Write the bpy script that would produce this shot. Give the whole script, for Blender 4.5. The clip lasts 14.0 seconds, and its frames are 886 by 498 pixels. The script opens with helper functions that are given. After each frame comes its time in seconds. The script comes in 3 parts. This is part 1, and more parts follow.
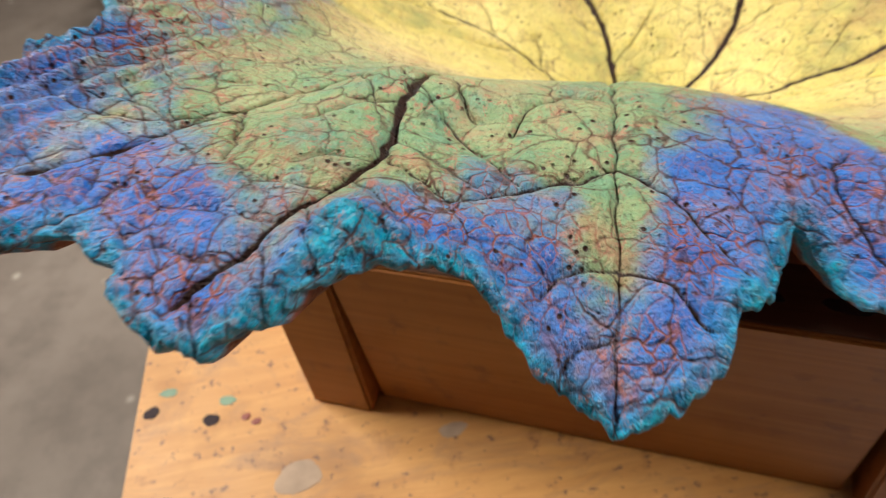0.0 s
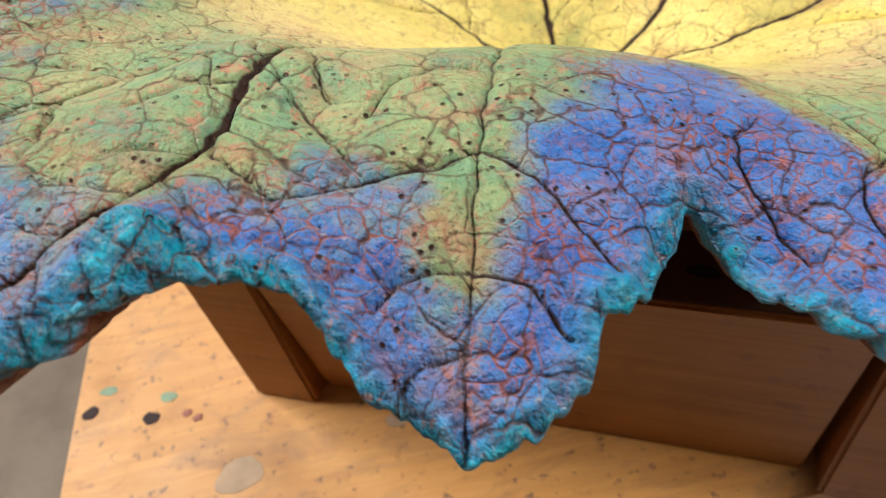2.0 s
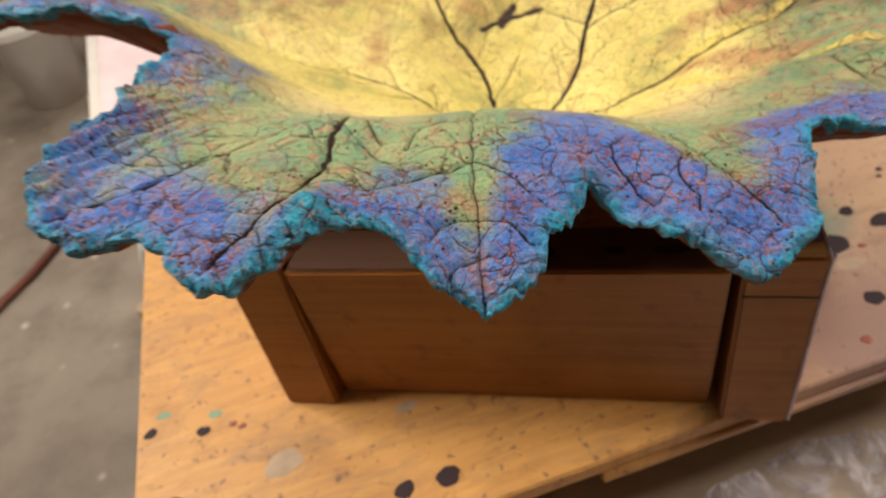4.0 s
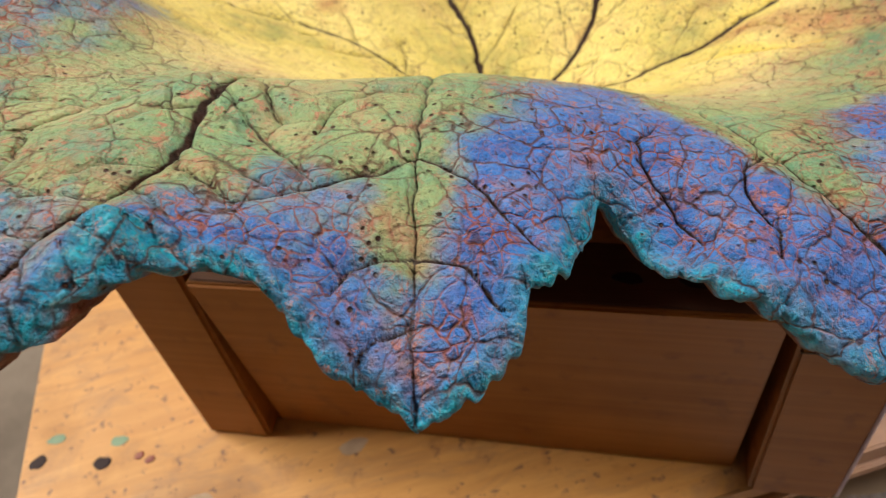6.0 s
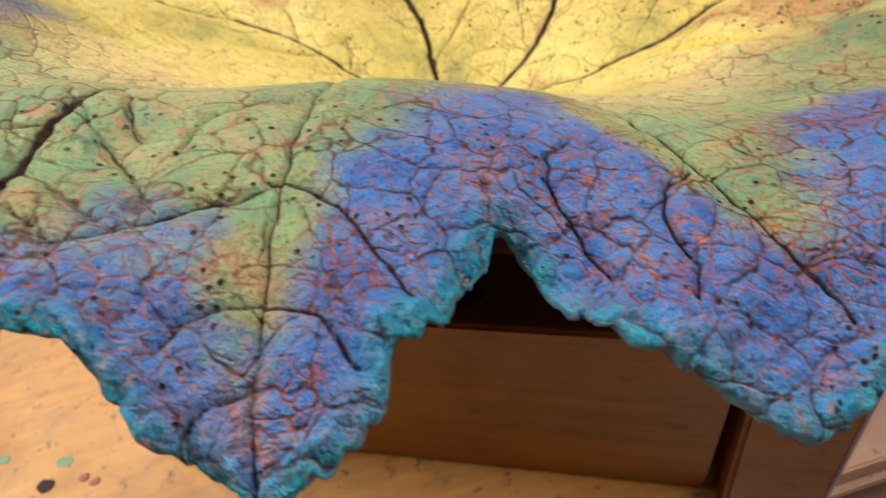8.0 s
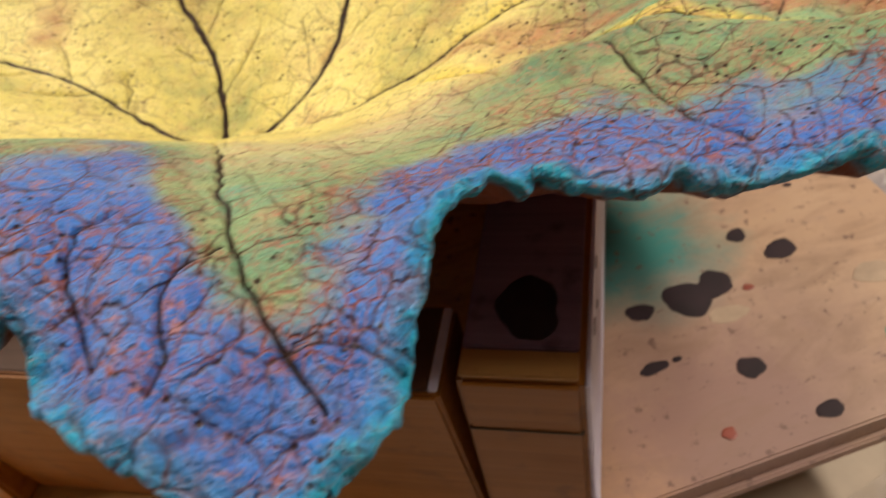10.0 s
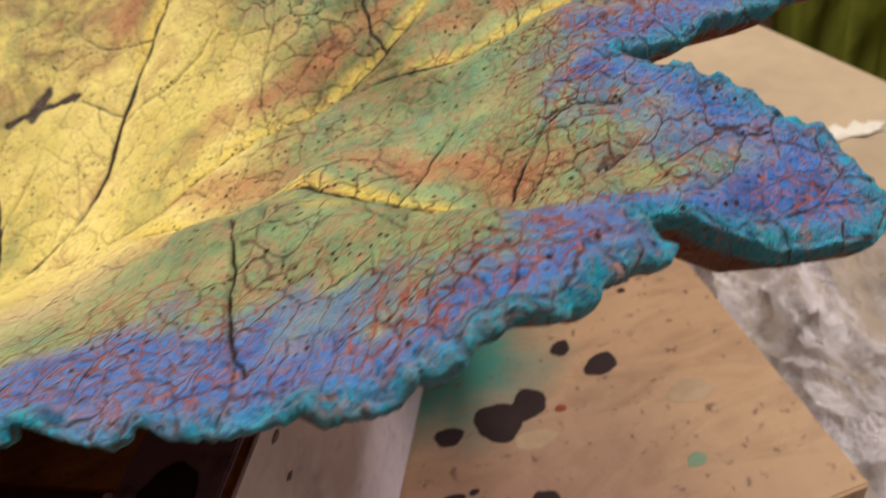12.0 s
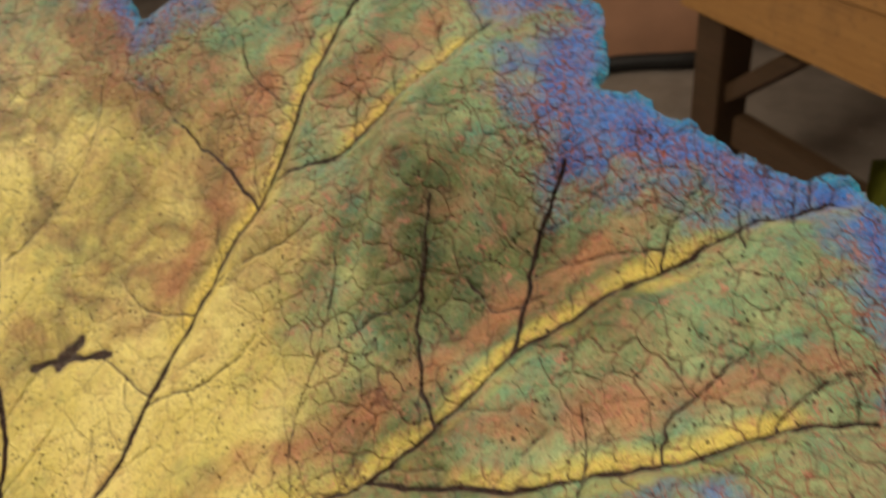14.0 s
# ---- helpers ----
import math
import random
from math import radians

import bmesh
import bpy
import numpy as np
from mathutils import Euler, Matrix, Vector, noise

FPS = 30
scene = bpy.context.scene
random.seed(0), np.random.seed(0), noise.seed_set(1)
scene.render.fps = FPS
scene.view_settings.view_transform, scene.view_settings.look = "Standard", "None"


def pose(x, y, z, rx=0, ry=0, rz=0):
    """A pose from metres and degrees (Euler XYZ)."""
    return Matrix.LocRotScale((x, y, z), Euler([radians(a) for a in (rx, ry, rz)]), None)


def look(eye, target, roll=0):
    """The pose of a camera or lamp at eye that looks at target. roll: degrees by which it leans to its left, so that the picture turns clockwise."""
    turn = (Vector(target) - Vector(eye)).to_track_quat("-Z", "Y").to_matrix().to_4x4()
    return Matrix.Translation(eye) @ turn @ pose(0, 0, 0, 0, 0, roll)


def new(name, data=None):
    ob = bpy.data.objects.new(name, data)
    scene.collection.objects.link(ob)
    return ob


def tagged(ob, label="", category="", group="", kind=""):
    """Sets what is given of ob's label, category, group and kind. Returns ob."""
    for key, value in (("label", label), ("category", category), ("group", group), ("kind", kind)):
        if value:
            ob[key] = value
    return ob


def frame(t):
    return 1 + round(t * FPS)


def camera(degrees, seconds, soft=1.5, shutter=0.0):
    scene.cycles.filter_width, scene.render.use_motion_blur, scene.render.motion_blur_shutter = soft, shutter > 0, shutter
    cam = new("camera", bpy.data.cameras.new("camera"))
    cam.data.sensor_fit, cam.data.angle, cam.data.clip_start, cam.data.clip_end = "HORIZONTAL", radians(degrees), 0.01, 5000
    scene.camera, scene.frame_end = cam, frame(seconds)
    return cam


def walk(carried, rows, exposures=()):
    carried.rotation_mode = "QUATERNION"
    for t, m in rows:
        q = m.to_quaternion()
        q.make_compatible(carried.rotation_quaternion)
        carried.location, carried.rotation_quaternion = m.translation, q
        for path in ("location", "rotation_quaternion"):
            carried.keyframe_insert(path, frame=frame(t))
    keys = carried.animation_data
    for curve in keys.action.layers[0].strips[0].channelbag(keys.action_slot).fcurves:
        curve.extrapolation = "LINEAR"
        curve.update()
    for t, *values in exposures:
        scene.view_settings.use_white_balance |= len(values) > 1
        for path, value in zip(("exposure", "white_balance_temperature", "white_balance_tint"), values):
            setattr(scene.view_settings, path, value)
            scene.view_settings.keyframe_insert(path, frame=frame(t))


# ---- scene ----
cam = camera(63.1, 14.0, soft=1.2, shutter=0.6)
cam.data.dof.use_dof = True
cam.data.dof.focus_distance = 0.18
cam.data.dof.aperture_fstop = 19.0
PATH = [
    (0, (0.072, 0.084, 1.12), (-0.054, 1.479, -0.307), -10.0),
    (0.5, (0.086, 0.109, 1.106), (-0.129, 1.441, -0.37), -13.6),
    (1, (0.1, 0.106, 1.104), (-0.078, 1.433, -0.381), -13.8),
    (1.5, (0.106, 0.106, 1.103), (-0.064, 1.434, -0.382), -14.6),
    (2, (0.107, 0.104, 1.103), (-0.041, 1.431, -0.386), -13.5),
    (2.5, (0.089, 0.025, 1.16), (0.074, 1.479, -0.213), -12.1),
    (2.6, (0.086, 0.005, 1.169), (0.076, 1.506, -0.152), -12.4),
    (3, (0.069, -0.046, 1.192), (0.098, 1.458, -0.126), -14.2),
    (3.2, (0.068, -0.053, 1.195), (0.107, 1.458, -0.115), -14.2),
    (5.3, (0.105, 0.079, 1.112), (0.136, 1.504, -0.291), -10.1),
    (5.5, (0.104, 0.076, 1.112), (0.137, 1.506, -0.287), -10.3),
    (6, (0.106, 0.08, 1.108), (0.132, 1.5, -0.3), -10.5),
    (6.5, (0.113, 0.089, 1.103), (0.113, 1.491, -0.324), -10.9),
    (7, (0.113, 0.1, 1.101), (0.116, 1.516, -0.313), -10.8),
    (7.2, (0.117, 0.105, 1.1), (0.108, 1.521, -0.312), -11.0),
    (9.3, (0.197, 0.09, 1.084), (0.198, 1.462, -0.371), -14.5),
    (9.5, (0.212, 0.092, 1.083), (0.203, 1.477, -0.361), -14.7),
    (10, (0.244, 0.102, 1.082), (0.234, 1.508, -0.34), -14.2),
    (10.5, (0.273, 0.11, 1.083), (0.22, 1.534, -0.321), -16.8),
    (11, (0.312, 0.112, 1.079), (0.262, 1.556, -0.303), -17.4),
    (11.5, (0.346, 0.111, 1.09), (0.349, 1.586, -0.26), -15.5),
    (12, (0.373, 0.121, 1.082), (0.332, 1.61, -0.252), -16.6),
    (12.5, (0.392, 0.147, 1.104), (0.34, 1.664, -0.198), -13.2),
    (13, (0.407, 0.179, 1.123), (0.309, 1.735, -0.13), -13.0),
    (13.5, (0.408, 0.208, 1.138), (0.292, 1.792, -0.077), -11.4),
    (14, (0.397, 0.232, 1.16), (0.255, 1.821, -0.047), -10.0),
]
walk(cam, [(t, look(eye, target, roll)) for t, eye, target, roll in PATH], [(0, 0.2, 5950, 10), (2, 0.2, 6100, 10), (3, 0.15, 6450, 10), (6.5, 0.05, 6500, 10), (10, 0.0, 6550, 10), (12, -0.15, 6600, 10), (13, -0.35, 6750, 10), (14, -0.45, 6900, 10)])

# ---- light: a closed workshop with warm ceiling tubes ----
world = bpy.data.worlds.new("workshop_world")
scene.world = world
world.use_nodes = True
world.node_tree.nodes["Background"].inputs[0].default_value = (0.9, 0.8, 0.7, 1)
world.node_tree.nodes["Background"].inputs[1].default_value = 0.012


def lamp(name, eye, target, size, power, colour):
    data = bpy.data.lights.new(name, "AREA")
    data.shape, data.size, data.size_y, data.energy, data.color = "RECTANGLE", size[0], size[1], power, colour
    ob = new(name, data)
    ob.matrix_world = look(eye, target)
    return ob


TUBES = ((1.7, 0.3), (-1.3, 0.9), (-0.5, 3.2))
lamp("tube_lamp_glow", (-1.3, 0.9, 2.42), (0.0, 0.4, 0.9), (1.0, 0.10), 57, (1.0, 0.90, 0.76))
lamp("tube_lamp_glow", (1.7, 0.3, 2.42), (0.2, 0.4, 0.9), (1.0, 0.10), 46, (1.0, 0.90, 0.78))
lamp("tube_lamp_glow", (-0.5, 3.2, 2.42), (-0.5, 1.9, 0.2), (1.0, 0.10), 16, (1.0, 0.88, 0.74))


# ---- materials ----
def material(name):
    m = bpy.data.materials.new(name)
    m.use_nodes = True
    return m, m.node_tree, m.node_tree.nodes["Principled BSDF"]


def node(tree, kind, **values):
    n = tree.nodes.new(kind)
    for key, value in values.items():
        n.inputs[key].default_value = value
    return n


def link(tree, a, b):
    tree.links.new(a, b)


def coords(tree, scale=(1, 1, 1)):
    c = tree.nodes.new("ShaderNodeTexCoord")
    mp = tree.nodes.new("ShaderNodeMapping")
    mp.inputs["Scale"].default_value = scale
    link(tree, c.outputs["Object"], mp.inputs["Vector"])
    return mp.outputs[0]


def noise_tex(tree, where, scale, detail=5, rough=0.6, distortion=0.0):
    n = node(tree, "ShaderNodeTexNoise", Scale=scale, Detail=detail, Roughness=rough, Distortion=distortion)
    link(tree, where, n.inputs["Vector"])
    return n.outputs[0]


def ramp(tree, value, stops):
    r = tree.nodes.new("ShaderNodeValToRGB")
    for _ in range(len(stops) - 2):
        r.color_ramp.elements.new(0.5)
    for e, (p, c) in zip(r.color_ramp.elements, stops):
        e.position = p
        e.color = (*c, 1) if isinstance(c, tuple) else (c, c, c, 1)
    link(tree, value, r.inputs[0])
    return r.outputs[0]


def mix(tree, fac, a, b, mode="MIX"):
    n = tree.nodes.new("ShaderNodeMix")
    n.data_type, n.blend_type = "RGBA", mode
    for sock, v in ((n.inputs[0], fac), (n.inputs[6], a), (n.inputs[7], b)):
        if isinstance(v, (int, float)):
            sock.default_value = v
        elif isinstance(v, tuple):
            sock.default_value = (*v, 1)
        else:
            link(tree, v, sock)
    return n.outputs[2]


def maths(tree, op, a, b=0.0, clamp=False):
    n = tree.nodes.new("ShaderNodeMath")
    n.operation, n.use_clamp = op, clamp
    for sock, v in ((n.inputs[0], a), (n.inputs[1], b)):
        if isinstance(v, (int, float)):
            sock.default_value = v
        else:
            link(tree, v, sock)
    return n.outputs[0]


def bump(tree, height, strength, distance, bsdf, normal=None):
    b = node(tree, "ShaderNodeBump", Strength=strength, Distance=distance)
    link(tree, height, b.inputs["Height"])
    if normal is not None:
        link(tree, normal, b.inputs["Normal"])
    link(tree, b.outputs[0], bsdf.inputs["Normal"])
    return b.outputs[0]


def wood(name, dark, light, rough=0.55, grain=(1.5, 40, 40), stain=(0.1, 0.05, 0.03), stained=0.4):
    m, t, p = material(name)
    v = coords(t, grain)
    w = coords(t)
    a = noise_tex(t, v, 4, 6, 0.65, 0.6)
    b = noise_tex(t, w, 9, 4, 0.6)
    c = ramp(t, a, [(0.25, dark), (0.75, light)])
    s = ramp(t, b, [(0.52, 0.0), (0.72, 1.0)])
    c = mix(t, maths(t, "MULTIPLY", s, stained), c, stain)
    fine = noise_tex(t, w, 60, 3, 0.6)
    c = mix(t, ramp(t, fine, [(0.58, 0.0), (0.70, 0.45)]), c, stain)
    link(t, c, p.inputs["Base Color"])
    link(t, ramp(t, b, [(0.3, rough - 0.1), (0.7, rough + 0.15)]), p.inputs["Roughness"])
    bump(t, a, 0.25, 0.001, p)
    return m


def plain(name, colour, rough=0.6, spread=0.25, scale=12.0, metal=0.0, relief=0.0006):
    m, t, p = material(name)
    w = coords(t)
    a = noise_tex(t, w, scale, 6, 0.65)
    lo = tuple(max(0.0, x * (1 - spread)) for x in colour)
    hi = tuple(min(1.0, x * (1 + spread)) for x in colour)
    link(t, ramp(t, a, [(0.3, lo), (0.7, hi)]), p.inputs["Base Color"])
    p.inputs["Roughness"].default_value = rough
    p.inputs["Metallic"].default_value = metal
    bump(t, noise_tex(t, w, scale * 12, 4, 0.6), 0.4, relief, p)
    return m


def concrete():
    m, t, p = material("worn_concrete")
    w = coords(t)
    a = noise_tex(t, w, 1.6, 6, 0.6)
    b = noise_tex(t, w, 7, 6, 0.7)
    c = ramp(t, a, [(0.3, (0.20, 0.165, 0.135)), (0.7, (0.34, 0.29, 0.245))])
    c = mix(t, ramp(t, b, [(0.45, 0.0), (0.75, 0.6)]), c, (0.10, 0.08, 0.065))
    v = node(t, "ShaderNodeTexVoronoi", Scale=9.0)
    link(t, w, v.inputs["Vector"])
    c = mix(t, ramp(t, v.outputs["Distance"], [(0.05, 0.9), (0.12, 0.0)]), c, (0.55, 0.5, 0.42))
    link(t, c, p.inputs["Base Color"])
    p.inputs["Roughness"].default_value = 0.7
    bump(t, b, 0.3, 0.003, p)
    return m


def leaf_paint():
    """Layered brush paint over red-stained concrete: cyan rim, blue border, green shoulder, yellow heart."""
    m, t, p = material("painted_leaf_concrete")
    w = coords(t)

    def attr(name):
        n = t.nodes.new("ShaderNodeAttribute")
        n.attribute_name = name
        return n.outputs["Fac"]
    big = noise_tex(t, w, 16, 4, 0.6)
    mid = noise_tex(t, w, 55, 5, 0.65)
    fine = noise_tex(t, w, 330, 4, 0.7)
    edge = attr("rim")
    shift = maths(t, "MULTIPLY", maths(t, "SUBTRACT", big, 0.5), 0.10)
    shift = maths(t, "ADD", shift, maths(t, "MULTIPLY", maths(t, "SUBTRACT", mid, 0.5), 0.04))
    zone = maths(t, "SUBTRACT", maths(t, "ADD", edge, shift), attr("cool"))
    blue = ramp(t, mid, [(0.3, (0.03, 0.12, 0.46)), (0.46, (0.045, 0.22, 0.72)), (0.58, (0.10, 0.27, 0.70)), (0.74, (0.32, 0.22, 0.40))])
    green = ramp(t, mid, [(0.3, (0.12, 0.33, 0.23)), (0.5, (0.24, 0.40, 0.20)), (0.72, (0.45, 0.50, 0.24))])
    heart = ramp(t, big, [(0.30, (0.34, 0.36, 0.12)), (0.42, (0.70, 0.60, 0.17)), (0.60, (0.84, 0.73, 0.26)), (0.72, (0.52, 0.30, 0.11))])
    heart = mix(t, ramp(t, mid, [(0.54, 0.0), (0.72, 0.45)]), heart, (0.50, 0.34, 0.12))
    inner = maths(t, "ADD", attr("heart"), maths(t, "ADD", maths(t, "MULTIPLY", maths(t, "SUBTRACT", mid, 0.5), 0.35), maths(t, "MULTIPLY", maths(t, "SUBTRACT", big, 0.5), 0.7)))
    body = mix(t, ramp(t, inner, [(0.18, 0.0), (0.62, 1.0)]), green, heart)
    body = mix(t, maths(t, "MULTIPLY", attr("crest"), ramp(t, mid, [(0.35, 0.75), (0.65, 0.35)])), body, (0.72, 0.60, 0.32))
    # dark olive paint patches, which also put the pleats' shade into the colour
    shade_glaze = ramp(t, noise_tex(t, w, 12, 4, 0.6, 0.6), [(0.48, 0.0), (0.62, 0.9)])
    shade_glaze = maths(t, "MULTIPLY", shade_glaze, attr("pleated"))
    body = mix(t, maths(t, "MULTIPLY", shade_glaze, ramp(t, edge, [(0.03, 0.0), (0.06, 1.0)])), body, ramp(t, mid, [(0.35, (0.055, 0.10, 0.04)), (0.65, (0.15, 0.19, 0.06))]))
    # brown mottle behind the heart; its dark tone also paints in the shade there
    body = mix(t, maths(t, "MULTIPLY", attr("worn"), ramp(t, noise_tex(t, w, 24, 5, 0.65, 0.8), [(0.40, 0.0), (0.60, 0.85)])), body, ramp(t, mid, [(0.38, (0.13, 0.12, 0.045)), (0.62, (0.34, 0.17, 0.07))]))
    body = mix(t, ramp(t, maths(t, "MULTIPLY", attr("blush"), noise_tex(t, w, 48, 6, 0.7, 0.6)), [(0.24, 0.0), (0.56, 0.85)]), body, ramp(t, mid, [(0.40, (0.36, 0.15, 0.07)), (0.62, (0.52, 0.24, 0.11))]))
    body = mix(t, ramp(t, maths(t, "MULTIPLY", attr("glow"), noise_tex(t, w, 34, 5, 0.6)), [(0.26, 0.0), (0.50, 0.85)]), body, (0.80, 0.64, 0.13))
    salmon = (0.52, 0.24, 0.15)
    patch = ramp(t, noise_tex(t, w, 42, 6, 0.75, 1.0), [(0.49, 0.0), (0.65, 0.52)])
    body = mix(t, maths(t, "MULTIPLY", patch, ramp(t, inner, [(0.3, 1.0), (0.8, 0.35)])), body, salmon)
    paint = mix(t, ramp(t, zone, [(0.000, 1.0), (0.022, 0.0)]), body, blue)
    rimz = maths(t, "ADD", edge, maths(t, "MULTIPLY", maths(t, "SUBTRACT", mid, 0.5), 0.014))
    paint = mix(t, ramp(t, rimz, [(0.001, 1.0), (0.0055, 0.0)]), paint, ramp(t, fine, [(0.35, (0.004, 0.30, 0.56)), (0.62, (0.01, 0.47, 0.66))]))
    # the red stain shows where the dry brush skipped
    outer = ramp(t, inner, [(0.35, 1.0), (0.75, 0.2)])
    skip = ramp(t, noise_tex(t, w, 190, 6, 0.8, 0.6), [(0.555, 0.0), (0.61, 0.80)])
    skip = maths(t, "MULTIPLY", skip, ramp(t, noise_tex(t, w, 26, 3, 0.6), [(0.38, 0.35), (0.56, 1.0)]))
    paint = mix(t, maths(t, "MULTIPLY", skip, outer), paint, (0.54, 0.21, 0.145))
    # the leaf's net: wide areoles, split again into small ones
    near = t.nodes.new("ShaderNodeVectorMath")
    near.operation = "ADD"
    link(t, w, near.inputs[0])
    sway = node(t, "ShaderNodeTexNoise", Scale=70.0, Detail=3.0)
    link(t, w, sway.inputs["Vector"])
    slight = t.nodes.new("ShaderNodeVectorMath")
    slight.operation = "SCALE"
    slight.inputs["Scale"].default_value = 0.010
    link(t, sway.outputs["Color"], slight.inputs[0])
    link(t, slight.outputs[0], near.inputs[1])

    def net(scale):
        v = node(t, "ShaderNodeTexVoronoi", Scale=scale)
        v.feature = "DISTANCE_TO_EDGE"
        link(t, near.outputs[0], v.inputs["Vector"])
        return v.outputs["Distance"]
    wide, small = net(78.0), net(215.0)
    rough_edge = maths(t, "MULTIPLY", maths(t, "SUBTRACT", fine, 0.5), 0.07)
    folds = ramp(t, maths(t, "ADD", wide, rough_edge), [(0.008, 1.0), (0.034, 0.0)])
    lines = ramp(t, maths(t, "ADD", small, rough_edge), [(0.018, 1.0), (0.080, 0.0)])
    quiet = ramp(t, noise_tex(t, w, 24, 4, 0.65), [(0.40, 0.30), (0.56, 1.0)])
    rimward = ramp(t, maths(t, "SUBTRACT", edge, attr("cool")), [(0.010, 1.0), (0.045, 0.30)])
    gate = maths(t, "MULTIPLY", maths(t, "MULTIPLY", maths(t, "MULTIPLY", quiet, rimward), outer), ramp(t, edge, [(0.002, 0.25), (0.009, 1.0)]))
    paint = mix(t, maths(t, "MULTIPLY", lines, gate), paint, ramp(t, fine, [(0.35, (0.22, 0.045, 0.028)), (0.65, (0.48, 0.15, 0.09))]))
    specks = ramp(t, maths(t, "ADD", net(430.0), rough_edge), [(0.03, 1.0), (0.13, 0.0)])
    paint = mix(t, maths(t, "MULTIPLY", maths(t, "MULTIPLY", specks, gate), 0.35), paint, (0.40, 0.12, 0.08))
    fold_gate = maths(t, "MULTIPLY", ramp(t, noise_tex(t, w, 33, 4, 0.6), [(0.37, 0.25), (0.54, 1.0)]), maths(t, "MULTIPLY", ramp(t, rimward, [(0.3, 0.7), (1.0, 0.85)]), ramp(t, outer, [(0.2, 0.55), (1.0, 1.0)])))
    paint = mix(t, maths(t, "MULTIPLY", folds, fold_gate), paint, ramp(t, fine, [(0.35, (0.035, 0.012, 0.008)), (0.65, (0.17, 0.045, 0.026))]))
    grain = noise_tex(t, w, 620, 4, 0.75)
    paint = mix(t, ramp(t, maths(t, "ADD", attr("vein"), maths(t, "MULTIPLY", maths(t, "SUBTRACT", grain, 0.5), 0.5)), [(0.36, 0.0), (0.60, 1.0)]), paint, ramp(t, fine, [(0.35, (0.014, 0.007, 0.005)), (0.7, (0.060, 0.022, 0.014))]))
    pits = node(t, "ShaderNodeTexVoronoi", Scale=250.0)
    link(t, w, pits.inputs["Vector"])
    hole = maths(t, "MULTIPLY", ramp(t, pits.outputs["Distance"], [(0.12, 1.0), (0.20, 0.0)]), ramp(t, noise_tex(t, w, 60, 2, 0.5), [(0.48, 0.0), (0.55, 1.0)]))
    paint = mix(t, hole, paint, (0.05, 0.016, 0.01))
    # grime, chalky scuffs and a broken brush grain over all
    paint = mix(t, 1.0, paint, ramp(t, grain, [(0.30, 0.30), (0.45, 1.0), (0.70, 1.0)]), "MULTIPLY")
    dust = maths(t, "MULTIPLY", ramp(t, noise_tex(t, w, 480, 5, 0.8, 1.2), [(0.58, 0.0), (0.66, 0.55)]), ramp(t, noise_tex(t, w, 38, 3, 0.6), [(0.46, 0.0), (0.62, 1.0)]))
    paint = mix(t, dust, paint, (0.62, 0.55, 0.36))
    paint = mix(t, ramp(t, noise_tex(t, w, 270, 4, 0.7), [(0.64, 0.0), (0.69, 0.8)]), paint, (0.09, 0.03, 0.02))
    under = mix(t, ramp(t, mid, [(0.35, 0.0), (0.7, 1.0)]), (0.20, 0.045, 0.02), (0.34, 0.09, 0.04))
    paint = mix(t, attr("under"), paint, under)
    link(t, paint, p.inputs["Base Color"])
    p.inputs["Roughness"].default_value = 0.42
    p.inputs["Specular IOR Level"].default_value = 0.40
    pillow = maths(t, "ADD", maths(t, "MULTIPLY", maths(t, "MULTIPLY", ramp(t, small, [(0.0, 0.0), (0.10, 0.6), (0.32, 1.0)]), gate), 0.40), maths(t, "MULTIPLY", maths(t, "MULTIPLY", ramp(t, wide, [(0.0, 0.0), (0.06, 0.55), (0.26, 1.0)]), fold_gate), 0.65))
    grit = maths(t, "MULTIPLY", maths(t, "ADD", maths(t, "MULTIPLY", fine, 0.95), maths(t, "MULTIPLY", grain, 0.55)), ramp(t, rimward, [(0.3, 0.55), (1.0, 1.0)]))
    hgt = maths(t, "SUBTRACT", maths(t, "ADD", grit, maths(t, "ADD", maths(t, "MULTIPLY", mid, 0.25), pillow)), maths(t, "MULTIPLY", hole, 1.2))
    bump(t, hgt, 1.0, 0.0036, p)
    return m


CONCRETE = concrete()
BOARD = wood("paint_splashed_plywood", (0.52, 0.25, 0.068), (0.71, 0.385, 0.122), 0.5, (3, 30, 30), (0.26, 0.11, 0.04), 0.62)
bt = BOARD.node_tree
bp = bt.nodes["Principled BSDF"]
bx = bt.nodes.new("ShaderNodeSeparateXYZ")
link(bt, coords(bt), bx.inputs[0])
wide = maths(bt, "ADD", bx.outputs[0], maths(bt, "MULTIPLY", noise_tex(bt, coords(bt), 7, 5, 0.6), 0.3))
veil = ramp(bt, wide, [(0.52, 0.0), (0.66, 0.72)])
link(bt, mix(bt, veil, bp.inputs["Base Color"].links[0].from_socket, mix(bt, noise_tex(bt, coords(bt), 14, 5, 0.6), (0.56, 0.43, 0.34), (0.38, 0.25, 0.18))), bp.inputs["Base Color"])
away = bt.nodes.new("ShaderNodeVectorMath")
away.operation = "DISTANCE"
link(bt, coords(bt), away.inputs[0])
away.inputs[1].default_value = (0.512, 0.150, 0.0)
soft_edge = maths(bt, "ADD", away.outputs["Value"], maths(bt, "MULTIPLY", noise_tex(bt, coords(bt), 30, 5, 0.7), 0.06))
link(bt, mix(bt, ramp(bt, soft_edge, [(0.060, 0.95), (0.100, 0.0)]), bp.inputs["Base Color"].links[0].from_socket, (0.022, 0.22, 0.20)), bp.inputs["Base Color"])
away = bt.nodes.new("ShaderNodeVectorMath")
away.operation = "DISTANCE"
